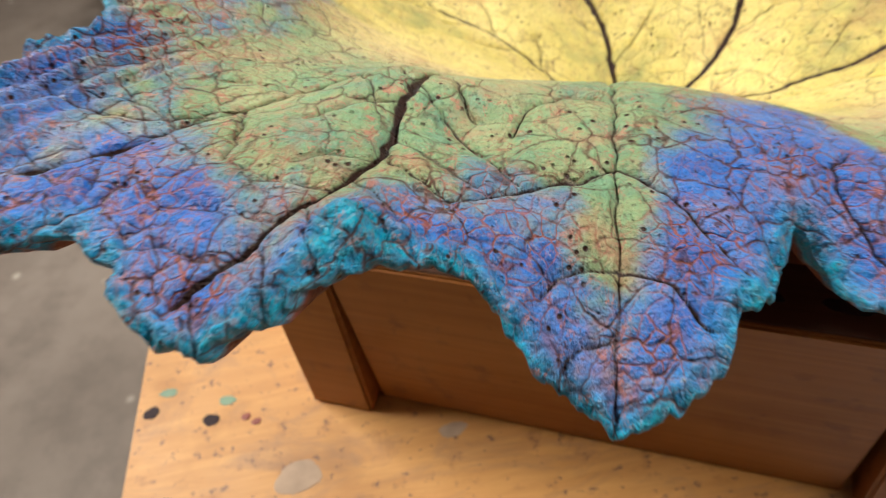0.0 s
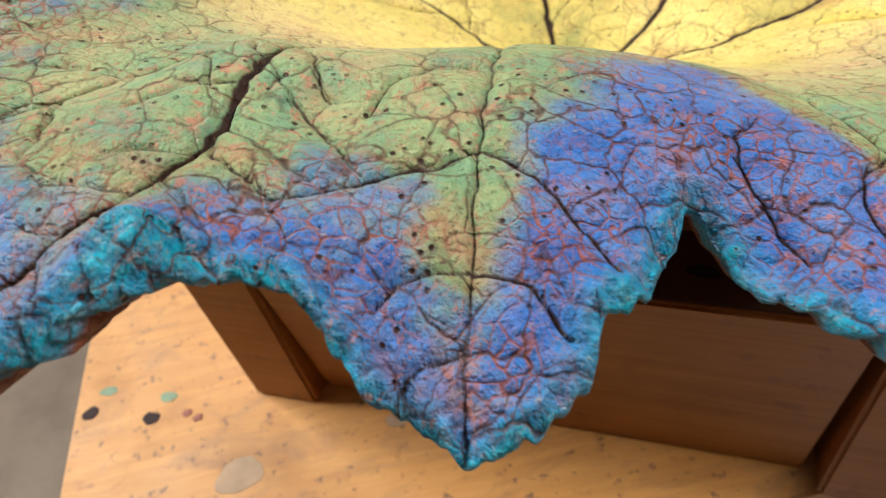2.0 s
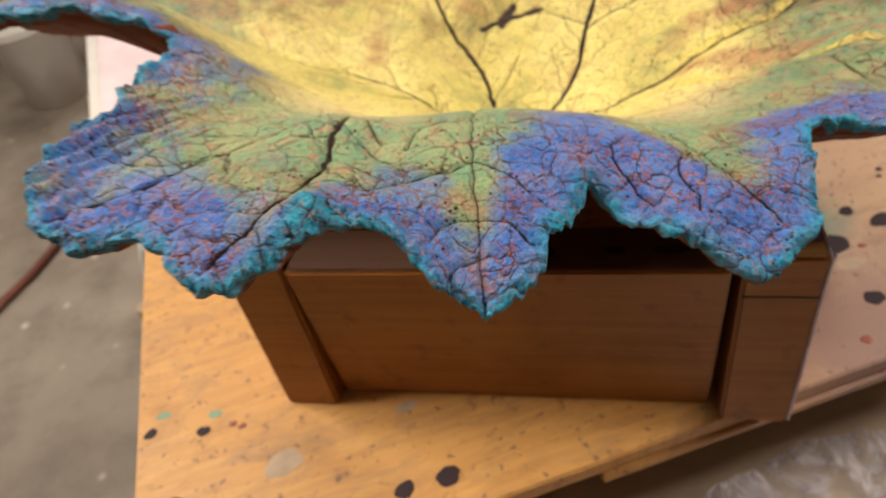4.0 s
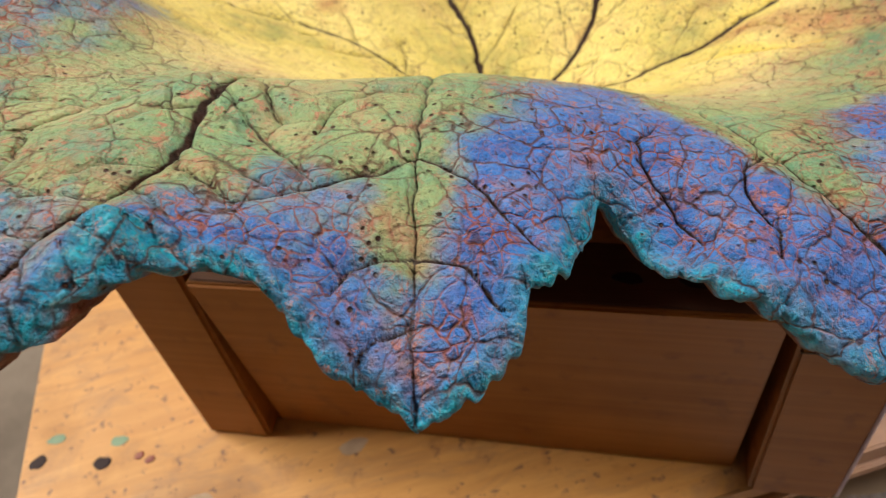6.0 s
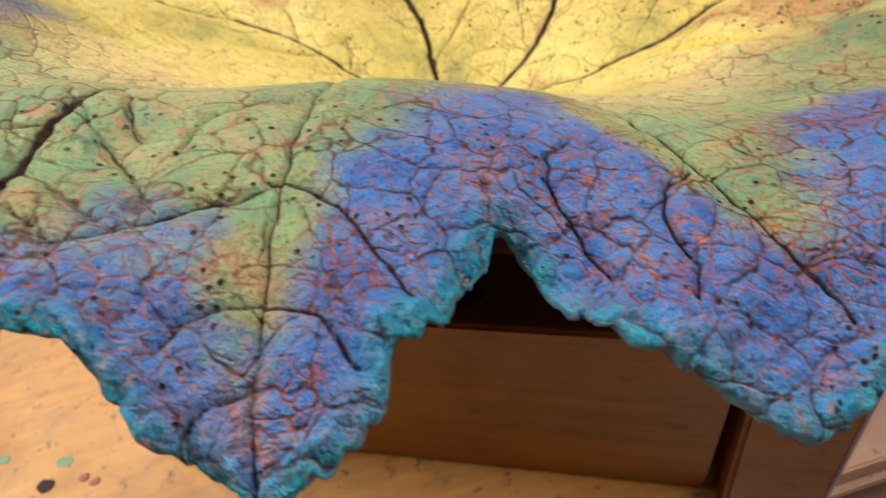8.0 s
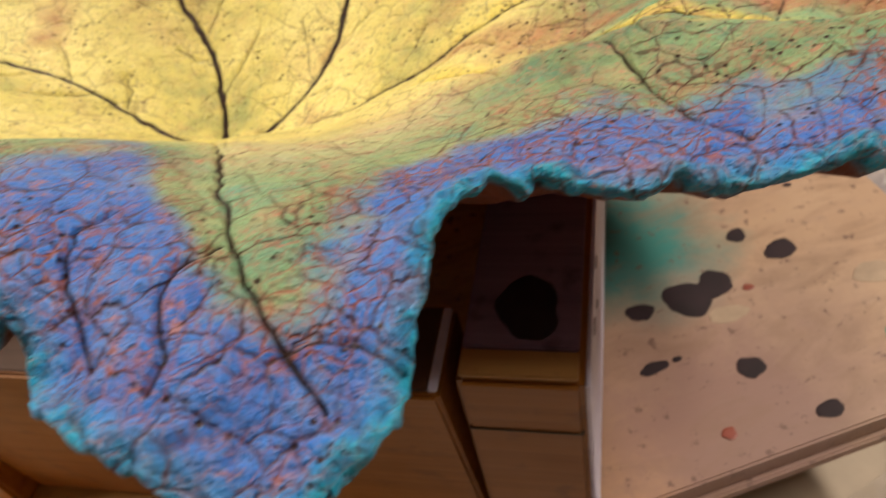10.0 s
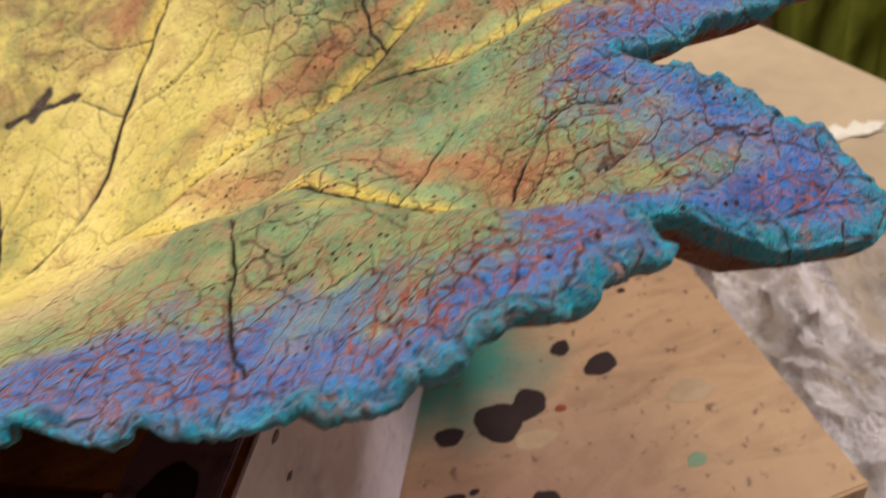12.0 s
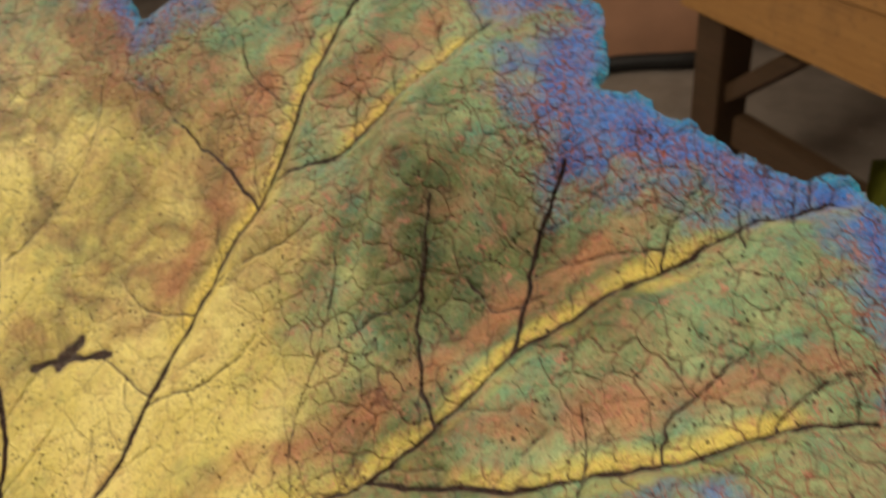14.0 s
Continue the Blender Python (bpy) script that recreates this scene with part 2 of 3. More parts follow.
link(bt, coords(bt), away.inputs[0])
away.inputs[1].default_value = (0.505, 0.015, 0.0)
soft_edge = maths(bt, "ADD", away.outputs["Value"], maths(bt, "MULTIPLY", noise_tex(bt, coords(bt), 40, 6, 0.75), 0.09))
link(bt, mix(bt, ramp(bt, soft_edge, [(0.080, 0.85), (0.170, 0.0)]), bp.inputs["Base Color"].links[0].from_socket, (0.29, 0.165, 0.14)), bp.inputs["Base Color"])
grime = ramp(bt, noise_tex(bt, coords(bt, (6, 14, 1)), 2.4, 7, 0.7, 1.0), [(0.50, 0.0), (0.70, 0.60)])
link(bt, mix(bt, grime, bp.inputs["Base Color"].links[0].from_socket, (0.27, 0.16, 0.10)), bp.inputs["Base Color"])
flecks = ramp(bt, noise_tex(bt, coords(bt), 120, 4, 0.7), [(0.60, 0.0), (0.66, 0.8)])
link(bt, mix(bt, flecks, bp.inputs["Base Color"].links[0].from_socket, (0.15, 0.08, 0.06)), bp.inputs["Base Color"])
LUMBER = wood("brown_lumber", (0.26, 0.088, 0.011), (0.39, 0.148, 0.024), 0.5, (1.2, 45, 45), (0.12, 0.04, 0.015), 0.3)
BENCHWOOD = wood("golden_bench_wood", (0.34, 0.16, 0.05), (0.50, 0.27, 0.09), 0.45)
DARKWOOD = wood("dark_bench_wood", (0.045, 0.025, 0.012), (0.10, 0.055, 0.025), 0.6)
TABLETOP = plain("dusty_beige_tabletop", (0.42, 0.33, 0.24), 0.6, 0.22, 6)
PURPLE = wood("purple_stained_lumber", (0.17, 0.11, 0.19), (0.31, 0.21, 0.32), 0.55, (1.2, 45, 45), (0.03, 0.015, 0.03), 0.5)
LILAC = wood("lilac_white_painted_lumber", (0.68, 0.63, 0.80), (0.86, 0.81, 0.94), 0.6, (1.2, 30, 30), (0.36, 0.28, 0.44), 0.4)
# brown lumber tinted darker, for the shade beneath the leaf
SHADED_LUMBER = wood("shade_darkened_lumber", (0.075, 0.030, 0.014), (0.13, 0.055, 0.028), 0.6)
BLOT = plain("dried_dark_paint", (0.020, 0.007, 0.010), 0.75, 0.4, 60)
TEAL = plain("teal_overspray", (0.20, 0.32, 0.22), 0.6, 0.3, 30)
REDDOT = plain("red_paint_drop", (0.27, 0.06, 0.035), 0.5)
GREYDOT = plain("grey_paint_stain", (0.44, 0.32, 0.22), 0.7, 0.2, 40)
WHITE = plain("white_plastic", (0.72, 0.69, 0.66), 0.45, 0.08, 8)
PLASTER = plain("plaster_crusted_metal", (0.66, 0.63, 0.60), 0.8, 0.3, 45, 0.0, 0.004)
PINK = plain("pink_stained_paper", (0.78, 0.62, 0.66), 0.7, 0.18, 5)
CABLE = plain("brown_rubber", (0.16, 0.05, 0.035), 0.5)
BLACK = plain("black_rubber", (0.012, 0.012, 0.012), 0.5)
WALL = plain("painted_workshop_wall", (0.27, 0.22, 0.18), 0.8, 0.1, 3)
GREENCLOTH = plain("olive_green_cloth", (0.19, 0.21, 0.02), 0.8, 0.4, 6)
CEIL = plain("ceiling_board", (0.6, 0.57, 0.52), 0.9, 0.06, 3)
PAINT = leaf_paint()


def film_material(name, ridges, clear):
    m, t, p = material(name)
    w = coords(t)
    p.inputs["Base Color"].default_value = (0.84, 0.80, 0.90, 1)
    p.inputs["Roughness"].default_value = 0.12
    p.inputs["Specular IOR Level"].default_value = 0.8
    a = noise_tex(t, w, 9, 5, 0.6, 0.7)
    ridge = maths(t, "ABSOLUTE", maths(t, "SUBTRACT", a, 0.5))
    b = noise_tex(t, w, 30, 6, 0.7, 1.5)
    link(t, ramp(t, maths(t, "ADD", ridge, maths(t, "MULTIPLY", b, 0.06)), [(0.03, ridges), (0.08, 0.28 * clear), (0.2, 0.14 * clear)]), p.inputs["Alpha"])
    bump(t, b, 1.0, 0.014, p)
    return m


FILM = film_material("clear_plastic_film", 0.95, 1.4)
THINFILM = film_material("thin_plastic_film", 0.6, 0.45)


# ---- building blocks ----
def part(name, bm, mat, parent=None, label="", smooth=False):
    me = bpy.data.meshes.new(name)
    bm.to_mesh(me)
    bm.free()
    me.materials.append(mat)
    if smooth:
        me.polygons.foreach_set("use_smooth", [True] * len(me.polygons))
    ob = new(name, me)
    if parent is not None:
        ob.parent = parent
    if label:
        ob["label"] = label
    return ob


def thing(name, m, label, category, group="", kind=""):
    ob = new(name)
    ob.matrix_world = m
    return tagged(ob, label, category, group, kind)


def box(lo, hi, bevel=0.0015, segments=2):
    bm = bmesh.new()
    bmesh.ops.create_cube(bm, size=1)
    for v in bm.verts:
        v.co = [lo[k] + (v.co[k] + 0.5) * (hi[k] - lo[k]) for k in range(3)]
    if bevel:
        bmesh.ops.bevel(bm, geom=bm.edges[:], offset=bevel, segments=segments, affect="EDGES")
    return bm


def tube(points, radii, sides=14, cap=True):
    bm = bmesh.new()
    rings = []
    pts = [Vector(q) for q in points]
    for i, q in enumerate(pts):
        d = (pts[min(i + 1, len(pts) - 1)] - pts[max(i - 1, 0)]).normalized()
        a = d.orthogonal().normalized() if i == 0 else (a - d * a.dot(d)).normalized()
        b = d.cross(a)
        rings.append([bm.verts.new(q + radii[i] * (math.cos(k * math.tau / sides) * a + math.sin(k * math.tau / sides) * b)) for k in range(sides)])
    for r0, r1 in zip(rings, rings[1:]):
        for k in range(sides):
            bm.faces.new((r0[k], r0[(k + 1) % sides], r1[(k + 1) % sides], r1[k]))
    if cap:
        bm.faces.new(rings[0][::-1])
        bm.faces.new(rings[-1])
    return bm


def blot(cx, cy, z, rx, ry, seed, height=0.0006, sides=28, rough=0.12):
    """A low dried drop with an uneven outline."""
    rnd = random.Random(seed)
    ph = [rnd.uniform(0, math.tau) for _ in range(4)]
    bm = bmesh.new()
    rings = []
    for f, h in ((1.0, -0.0004), (0.96, height * 0.7), (0.7, height)):
        ring = []
        for k in range(sides):
            a = k * math.tau / sides
            w = f * (1 + rough * (math.sin(2 * a + ph[0]) * 0.7 + math.sin(3 * a + ph[1]) * 0.5 + math.sin(5 * a + ph[2]) * 0.35 + math.sin(9 * a + ph[3]) * 0.2))
            ring.append(bm.verts.new((cx + rx * w * math.cos(a), cy + ry * w * math.sin(a), z + h)))
        rings.append(ring)
    for r0, r1 in zip(rings, rings[1:]):
        for k in range(sides):
            bm.faces.new((r0[k], r0[(k + 1) % sides], r1[(k + 1) % sides], r1[k]))
    bm.faces.new(rings[-1])
    return bm


# ---- the room ----
def setting(name, lo, hi, mat, label):
    return tagged(part(name, box(lo, hi, 0), mat), label, name.split("_")[0], kind="structure")


setting("floor", (-4, -3, -0.1), (4, 5, 0), CONCRETE, "worn grey-brown concrete workshop floor with pale specks")
setting("ceiling", (-4, -3, 2.6), (4, 5, 2.7), CEIL, "plain pale workshop ceiling")
setting("wall_north", (-4, 5, 0), (4, 5.15, 2.6), WALL, "plain tan painted workshop wall")
setting("wall_south", (-4, -3.15, 0), (4, -3, 2.6), WALL, "plain tan painted workshop wall")
setting("wall_west", (-4.15, -3, 0), (-4, 5, 2.6), WALL, "plain tan painted workshop wall")
setting("wall_east", (4, -3, 0), (4.15, 5, 2.6), WALL, "plain tan painted workshop wall")

# ---- the low table under the board ----
table = thing("work_table", pose(0.84, 0.70, 0, 0, 0, 15.5), "dusty beige work table covered with plastic film", "table")
part("tabletop", box((-0.86, -0.95, 0.59), (0.0, 0.32, 0.62), 0.004), TABLETOP, table)
for lx, ly in ((-0.80, -0.89), (-0.06, -0.89), (-0.80, 0.26), (-0.06, 0.26)):
    part("leg", box((lx - 0.03, ly - 0.03, 0), (lx + 0.03, ly + 0.03, 0.59), 0.003), DARKWOOD, table)

# ---- the splashed plywood board, on two battens ----
BZ = 0.75
board = thing("plywood_board", pose(-0.143, 0.190, BZ, 0, 0, 6.2), "ochre plywood board splashed with dark and teal paint", "board")
part("sheet", box((0, 0, -0.014), (0.67, 0.62, 0), 0.0012), BOARD, board)
part("edge_strip", box((0.30, -0.003, -0.022), (0.66, 0.02, -0.0145), 0.001), BOARD, board)
for by in (0.10, 0.52):
    part("batten", box((0.16, by - 0.02, 0.62 - BZ), (0.60, by + 0.02, -0.0142), 0.002), DARKWOOD, board)
board_in = board.matrix_world.inverted()


def splash(x, y, rx, ry, mat, name="paint_blot", label="", height=0.0006, rough=0.12):
    q = board_in @ Vector((x, y, BZ))
    part(name, blot(q.x, q.y, 0.0, rx, ry, int(x * 9000 + y * 700), height, 28, rough), mat, board, label)


for x, y, rx, ry in ((-0.108, 0.322, 0.006, 0.005), (-0.148, 0.331, 0.006, 0.005), (0.059, 0.239, 0.010, 0.008), (0.030, 0.237, 0.008, 0.007), (-0.126, 0.267, 0.010, 0.008),
                     (0.414, 0.382, 0.007, 0.006), (0.432, 0.364, 0.011, 0.0085), (0.369, 0.345, 0.016, 0.014), (0.387, 0.351, 0.012, 0.011), (0.341, 0.344, 0.009, 0.007), (0.381, 0.294, 0.008, 0.008),
                     (0.335, 0.307, 0.010, 0.004), (0.405, 0.262, 0.009, 0.005), (0.348, 0.309, 0.003, 0.002), (0.466, 0.420, 0.003, 0.003), (0.461, 0.412, 0.003, 0.002), (-0.13, 0.48, 0.005, 0.004)):
    splash(x, y, 0.87 * rx, 0.87 * ry, BLOT)
for x, y, r in ((-0.086, 0.322, 0.003), (-0.079, 0.318, 0.003), (0.403, 0.343, 0.003), (0.355, 0.262, 0.004)):
    splash(x, y, r, r * 0.8, REDDOT, "red_drop")
for x, y, rx, ry in ((-0.049, 0.279, 0.013, 0.011), (0.04, 0.30, 0.008, 0.005), (0.385, 0.329, 0.011, 0.006), (0.470, 0.333, 0.012, 0.008)):
    splash(x, y, rx, ry, GREYDOT, "grey_stain", "", 0.0003)
for x, y in ((-0.10, 0.335), (-0.14, 0.345), (0.457, 0.295)):
    splash(x, y, 0.0055, 0.0035, TEAL, "teal_drop", "", 0.0003)

# ---- the open lumber box that carries the leaf ----
crate = thing("lumber_box", pose(-0.045, 0.329, BZ, 0, 0, -19.3), "open box of brown lumber holding up the leaf", "box")
W, H, T, D = 0.338, 0.145, 0.040, 0.36
left = part("side_board", box((0, 0, 0), (T, D, H), 0.002), LUMBER, crate)
right = part("side_board", box((W - T, 0, 0), (W, D, H - 0.001), 0.002), LUMBER, crate)
def leaning(bm):
    """The front panel leans out at its top."""
    for v in bm.verts:
        v.co.y -= 0.015 * v.co.z / H
    return bm


part("front_panel", leaning(box((T + 0.002, 0.012, 0.001), (W - T - 0.006, 0.05, H - 0.008), 0.0015)), LUMBER, crate)
part("back_panel", box((T + 0.002, D - 0.05, 0.001), (W - T - 0.002, D - 0.012, H - 0.002), 0.0015), LUMBER, crate)
part("stained_top", box((W - T + 0.001, 0.012, H - 0.001), (W - 0.002, D - 0.002, H + 0.0015), 0.0006), PURPLE, crate, "purple-stained top face")
part("painted_side", box((W, 0.001, 0.001), (W + 0.0015, D - 0.001, H - 0.002), 0.0005), LILAC, crate, "lilac-white painted side face")
part("bare_edge", box((W - T + 0.001, 0.0015, H - 0.001), (W - 0.002, 0.0115, H + 0.001), 0.0005), BENCHWOOD, crate, "bare yellow wood along the front edge")
# the panel's top carries the leaf's shade in its colour
part("panel_top", leaning(box((T + 0.004, 0.014, H - 0.008), (W - T - 0.010, 0.048, H - 0.0068), 0.0005)), SHADED_LUMBER, crate, "brown top of the panel, coloured dark for the leaf's shade")
part("pale_edge", leaning(box((W - T - 0.0098, 0.014, H - 0.008), (W - T - 0.0066, 0.048, H - 0.0064), 0.0005)), LILAC, crate, "pale scraped edge of the front panel")
part("paint_blot", blot(W - 0.019, 0.028, H + 0.0015, 0.011, 0.013, 5), BLOT, crate)
part("check_line", box((W - T + 0.001, -0.0006, H - 0.0290), (W - 0.001, 0.001, H - 0.0284), 0), DARKWOOD, crate, "dark drying check across the end grain")
for bx0, rx0, ry0, seed0 in ((0.075, 0.010, 0.004, 8), (0.105, 0.006, 0.003, 12), (0.15, 0.012, 0.008, 9)):
    part("paint_blot", blot(W - bx0, 0.014, H - 0.0068, rx0, ry0, seed0), BLOT, crate)
for by0, bz0, rr0 in ((0.034, 0.016, 0.0020), (0.060, 0.012, 0.0016), (0.055, 0.030, 0.0012)):
    stain = blot(0, 0, 0, rr0, rr0 * 1.8, int(by0 * 900), 0.0004, 16)
    bmesh.ops.rotate(stain, verts=stain.verts[:], matrix=Matrix.Rotation(math.pi / 2, 3, "Y"))
    bmesh.ops.translate(stain, verts=stain.verts[:], vec=(W + 0.0016, by0, H - bz0))
    part("purple_smear", stain, PURPLE, crate)

# ---- the leaf: a painted concrete casting, shaped as rings about its heart ----
OX, OY, OZ = 0.152, 0.408, 0.886
RINGS = np.array([0, 0.07, 0.14, 0.21, 0.28, 0.37])
# rise in millimetres over the heart, every 20 degrees, at each ring
RISE = np.array([
    [21, 49, 60, 78, 90], [23, 62, 97, 122, 121], [30, 73, 118, 148, 162], [34, 77, 131, 168, 180], [34, 78, 131, 168, 185], [33, 76, 125, 168, 185],
    [35, 76, 115, 140, 160], [37, 70, 100, 115, 125], [39, 70, 95, 105, 115], [41, 88, 150, 160, 165], [44, 94, 146, 161, 170], [46, 97, 130, 140, 145],
    [49, 103, 127, 118, 106], [51, 103, 106, 72, 50], [45, 87, 98, 77, 65], [35, 64, 84, 77, 70], [24, 50, 70, 75, 50], [18, 41, 57, 78, 81]]) / 1000
VEINS = []


def vein(width, way, pleat=0.0):
    """A vein from the heart outwards; pleat: how far the blade folds up along its clockwise side, in millimetres."""
    q = [Vector(float(v) for v in s.split(",")) for s in way.split()]
    ends = [q[0] * 2 - q[1]] + q + [q[-1] * 2 - q[-2]]
    fine = []
    for a, b, c, d in zip(ends, ends[1:], ends[2:], ends[3:]):
        for f in (0.0, 0.25, 0.5, 0.75):
            fine.append(tuple(0.5 * (2 * b + (c - a) * f + (2 * a - 5 * b + 4 * c - d) * f * f + (3 * b - a - 3 * c + d) * f ** 3)))
    fine.append(tuple(q[-1]))
    VEINS.append((fine, width / 1000, pleat / 1000))
    if width < 1.9 or width > 3.3:
        return
    rnd = random.Random(len(VEINS))
    side = 1
    for k, (a, b) in enumerate(zip(q, q[1:])):
        for f in (0.3, 0.8):
            side = -side
            d = (b - a).normalized()
            start = a.lerp(b, f)
            if (start - q[0]).length < 0.03:
                continue
            n = Vector((-d.y, d.x)) * side
            mid = start + (d * 0.5 + n) * rnd.uniform(0.008, 0.013)
            end = mid + (d * 0.9 + n) * rnd.uniform(0.006, 0.014)
            VEINS.append(([tuple(start), tuple(mid), tuple(end)], 0.0009, 0.0))


vein(1.5, "0.148,0.396 0.187,0.274 0.198,0.225 0.209,0.192 0.215,0.179")
vein(3.2, "0.148,0.396 0.152,0.425 0.149,0.456 0.139,0.486 0.125,0.56")
vein(3.2, "0.148,0.396 0.18,0.405 0.206,0.425 0.228,0.456 0.253,0.487 0.273,0.508 0.292,0.529 0.309,0.564 0.325,0.593 0.340,0.618", 6)
vein(2.2, "0.292,0.529 0.318,0.526 0.343,0.536 0.365,0.551 0.388,0.566 0.409,0.588", 5)
vein(2.8, "0.148,0.396 0.2,0.384 0.25,0.380 0.292,0.386 0.340,0.394 0.365,0.408 0.395,0.424 0.43,0.436 0.461,0.446 0.49,0.457 0.53,0.466", 6)
vein(2.4, "0.340,0.393 0.365,0.381 0.392,0.374 0.42,0.371 0.442,0.370 0.475,0.370 0.505,0.371", 5)
vein(2.0, "0.148,0.396 0.2,0.372 0.259,0.352 0.307,0.324 0.357,0.287 0.38,0.268 0.403,0.257", 7)
vein(2.4, "0.148,0.396 0.117,0.414 0.095,0.428 0.072,0.438 0.021,0.446 -0.017,0.47")
vein(0.9, "0.148,0.396 0.128,0.33 0.114,0.272 0.107,0.226 0.101,0.196 0.099,0.181 0.095,0.163")
vein(2.5, "0.148,0.396 0.09,0.315 0.056,0.264 0.049,0.229 0.041,0.214 0.03,0.204 0.02,0.195 0.005,0.182")
vein(2.0, "0.148,0.396 0.075,0.315 0.03,0.266 0.005,0.247 -0.027,0.23 -0.055,0.219")
vein(1.3, "0.107,0.225 0.088,0.22 0.077,0.214 0.063,0.208")
vein(1.3, "0.108,0.225 0.12,0.214 0.126,0.2 0.131,0.192")
vein(1.1, "0.101,0.196 0.091,0.196 0.082,0.188")
vein(1.3, "0.101,0.195 0.111,0.191 0.118,0.179")
vein(1.1, "0.098,0.181 0.089,0.178 0.083,0.17")
vein(1.0, "0.114,0.258 0.101,0.263 0.087,0.253 0.081,0.24")
vein(1.1, "0.051,0.225 0.058,0.218 0.063,0.21")
vein(1.0, "0.052,0.272 0.072,0.232 0.08,0.218")
vein(1.1, "0.005,0.247 -0.021,0.246 -0.046,0.257")
vein(1.2, "0.197,0.221 0.187,0.211 0.187,0.194 0.184,0.184")
vein(1.1, "0.209,0.192 0.22,0.19 0.23,0.185")
vein(1.1, "0.172,0.236 0.165,0.228 0.166,0.212 0.17,0.196")
vein(1.7, "0.366,0.409 0.361,0.430 0.363,0.458 0.373,0.486")
vein(2.2, "0.400,0.426 0.407,0.450 0.415,0.482 0.432,0.508")
vein(1.3, "0.461,0.447 0.470,0.466 0.487,0.482")
vein(1.2, "0.308,0.383 0.308,0.423 0.323,0.457 0.328,0.482")
vein(1.5, "0.442,0.371 0.448,0.386 0.463,0.396 0.482,0.408")
vein(1.5, "0.475,0.371 0.482,0.379 0.492,0.386 0.512,0.391")
vein(1.2, "0.306,0.326 0.332,0.32 0.363,0.34")
vein(1.3, "0.357,0.285 0.382,0.324")
vein(1.3, "0.379,0.268 0.411,0.298 0.427,0.292")
vein(1.4, "0.306,0.323 0.313,0.256 0.32,0.227")
vein(1.0, "0.346,0.292 0.356,0.272 0.362,0.255")
vein(1.7, "0.286,0.522 0.276,0.539 0.246,0.571 0.216,0.606")
vein(1.2, "0.232,0.458 0.198,0.485")
vein(1.3, "0.135,0.541 0.162,0.558 0.185,0.584 0.193,0.62")
vein(1.1, "0.332,0.447 0.36,0.459 0.368,0.478")
vein(1.4, "0.414,0.449 0.395,0.452 0.385,0.468")
vein(1.4, "0.420,0.462 0.444,0.457 0.464,0.456")
vein(1.3, "0.490,0.446 0.493,0.455 0.497,0.472")
vein(1.2, "0.511,0.452 0.514,0.464 0.521,0.478")
vein(1.3, "0.414,0.363 0.421,0.398")
vein(1.1, "0.228,0.456 0.262,0.452 0.288,0.462")
vein(1.1, "0.253,0.487 0.222,0.500 0.205,0.520")
vein(1.1, "0.262,0.497 0.295,0.492 0.318,0.500")
vein(1.1, "0.309,0.564 0.284,0.585 0.276,0.610")
# the torn pit behind the heart
vein(8.0, "0.174,0.489 0.184,0.495")
vein(3.4, "0.158,0.487 0.176,0.489 0.204,0.484")

# reach of the rim in centimetres at each bearing in degrees, lobe by lobe
FRONT = "203:18.5 206:20 209:21.5 213:22.5 215:25.5 218:27.5 222:28.5 227:28.3 229:27.2 230:26.7 231:27 232.5:26.7 235.4:27.7 237.5:27.8 239.5:27.6 240.9:26.8 242:25.9 243.2:25 244.6:24.3 247:23.8 249.5:23.4 250.8:24 252.5:24.5 255:24.9 257:25.1 259.2:24.8 261:24.3 262.4:23.9 263:22.8 265.5:22.2 266.5:21.3 268:20.4"
RIGHT = "269.2:19.6 270.2:19.8 271.5:21.3 272.8:22.2 275.2:23.2 278.5:24.3 280.6:25.3 284:25.3 287.7:24.7 290.3:23.5 292.5:22.6 295:21.6 297.5:21.1 300:21.4 303:21.3 306:23.4 309:24.6 312:26.6 315:28.8 318:30.2 320:31 322:31.6 324.5:32.2 326:31.3 327.6:31 328.8:33 329.8:36 331:36.5 332.5:36 335:35.3 337:33 340:31 342:29.8 343.5:32.5 345:35 347.7:38 352:38.6 357:38.9"
BACK = "3:39 7:39.8 10:39.4 12:36.8 15:35 18:33.8 20:33.9 22:32 24:33.4 30:36 36:34 44:36 52:33 58:34 66:30 72:25 75:24 79:26 86:31 95:33 104:31 112:33 120:30 130:31 140:28 150:29 160:28 168:29 176:29.5 183:29.5 186:26.5 189:23 192:20 196:18 200:18.2"


# how far the blue reaches in from the rim, in millimetres, by bearing
BLUE = "0:8 10:14 17:26 25:16 40:6 120:10 180:14 200:8 215:8 228:14 240:7 248:7 255:13 260:17 264:25 271:52 276:58 281:42 286:20 293:10 302:16 312:18 322:15 332:14 345:13 360:6"
# swells and dents of the blade: place, radius, lift in millimetres
SWELLS = (
    (0.156, 0.198, 0.018, -13), (-0.005, 0.345, 0.030, 15), (0.204, 0.165, 0.022, -10), (0.055, 0.270, 0.020, 6), (0.041, 0.175, 0.030, 13), (0.125, 0.180, 0.020, 8),
    (0.420, 0.485, 0.030, -32), (0.378, 0.455, 0.022, -20), (0.363, 0.496, 0.020, 22), (0.385, 0.212, 0.040, 28), (0.337, 0.318, 0.025, 15), (0.485, 0.385, 0.022, 8), (0.472, 0.447, 0.020, -9), (0.414, 0.221, 0.018, 10),
    (0.069, 0.240, 0.015, -7), (0.388, 0.275, 0.018, -8), (0.255, 0.212, 0.020, 8))


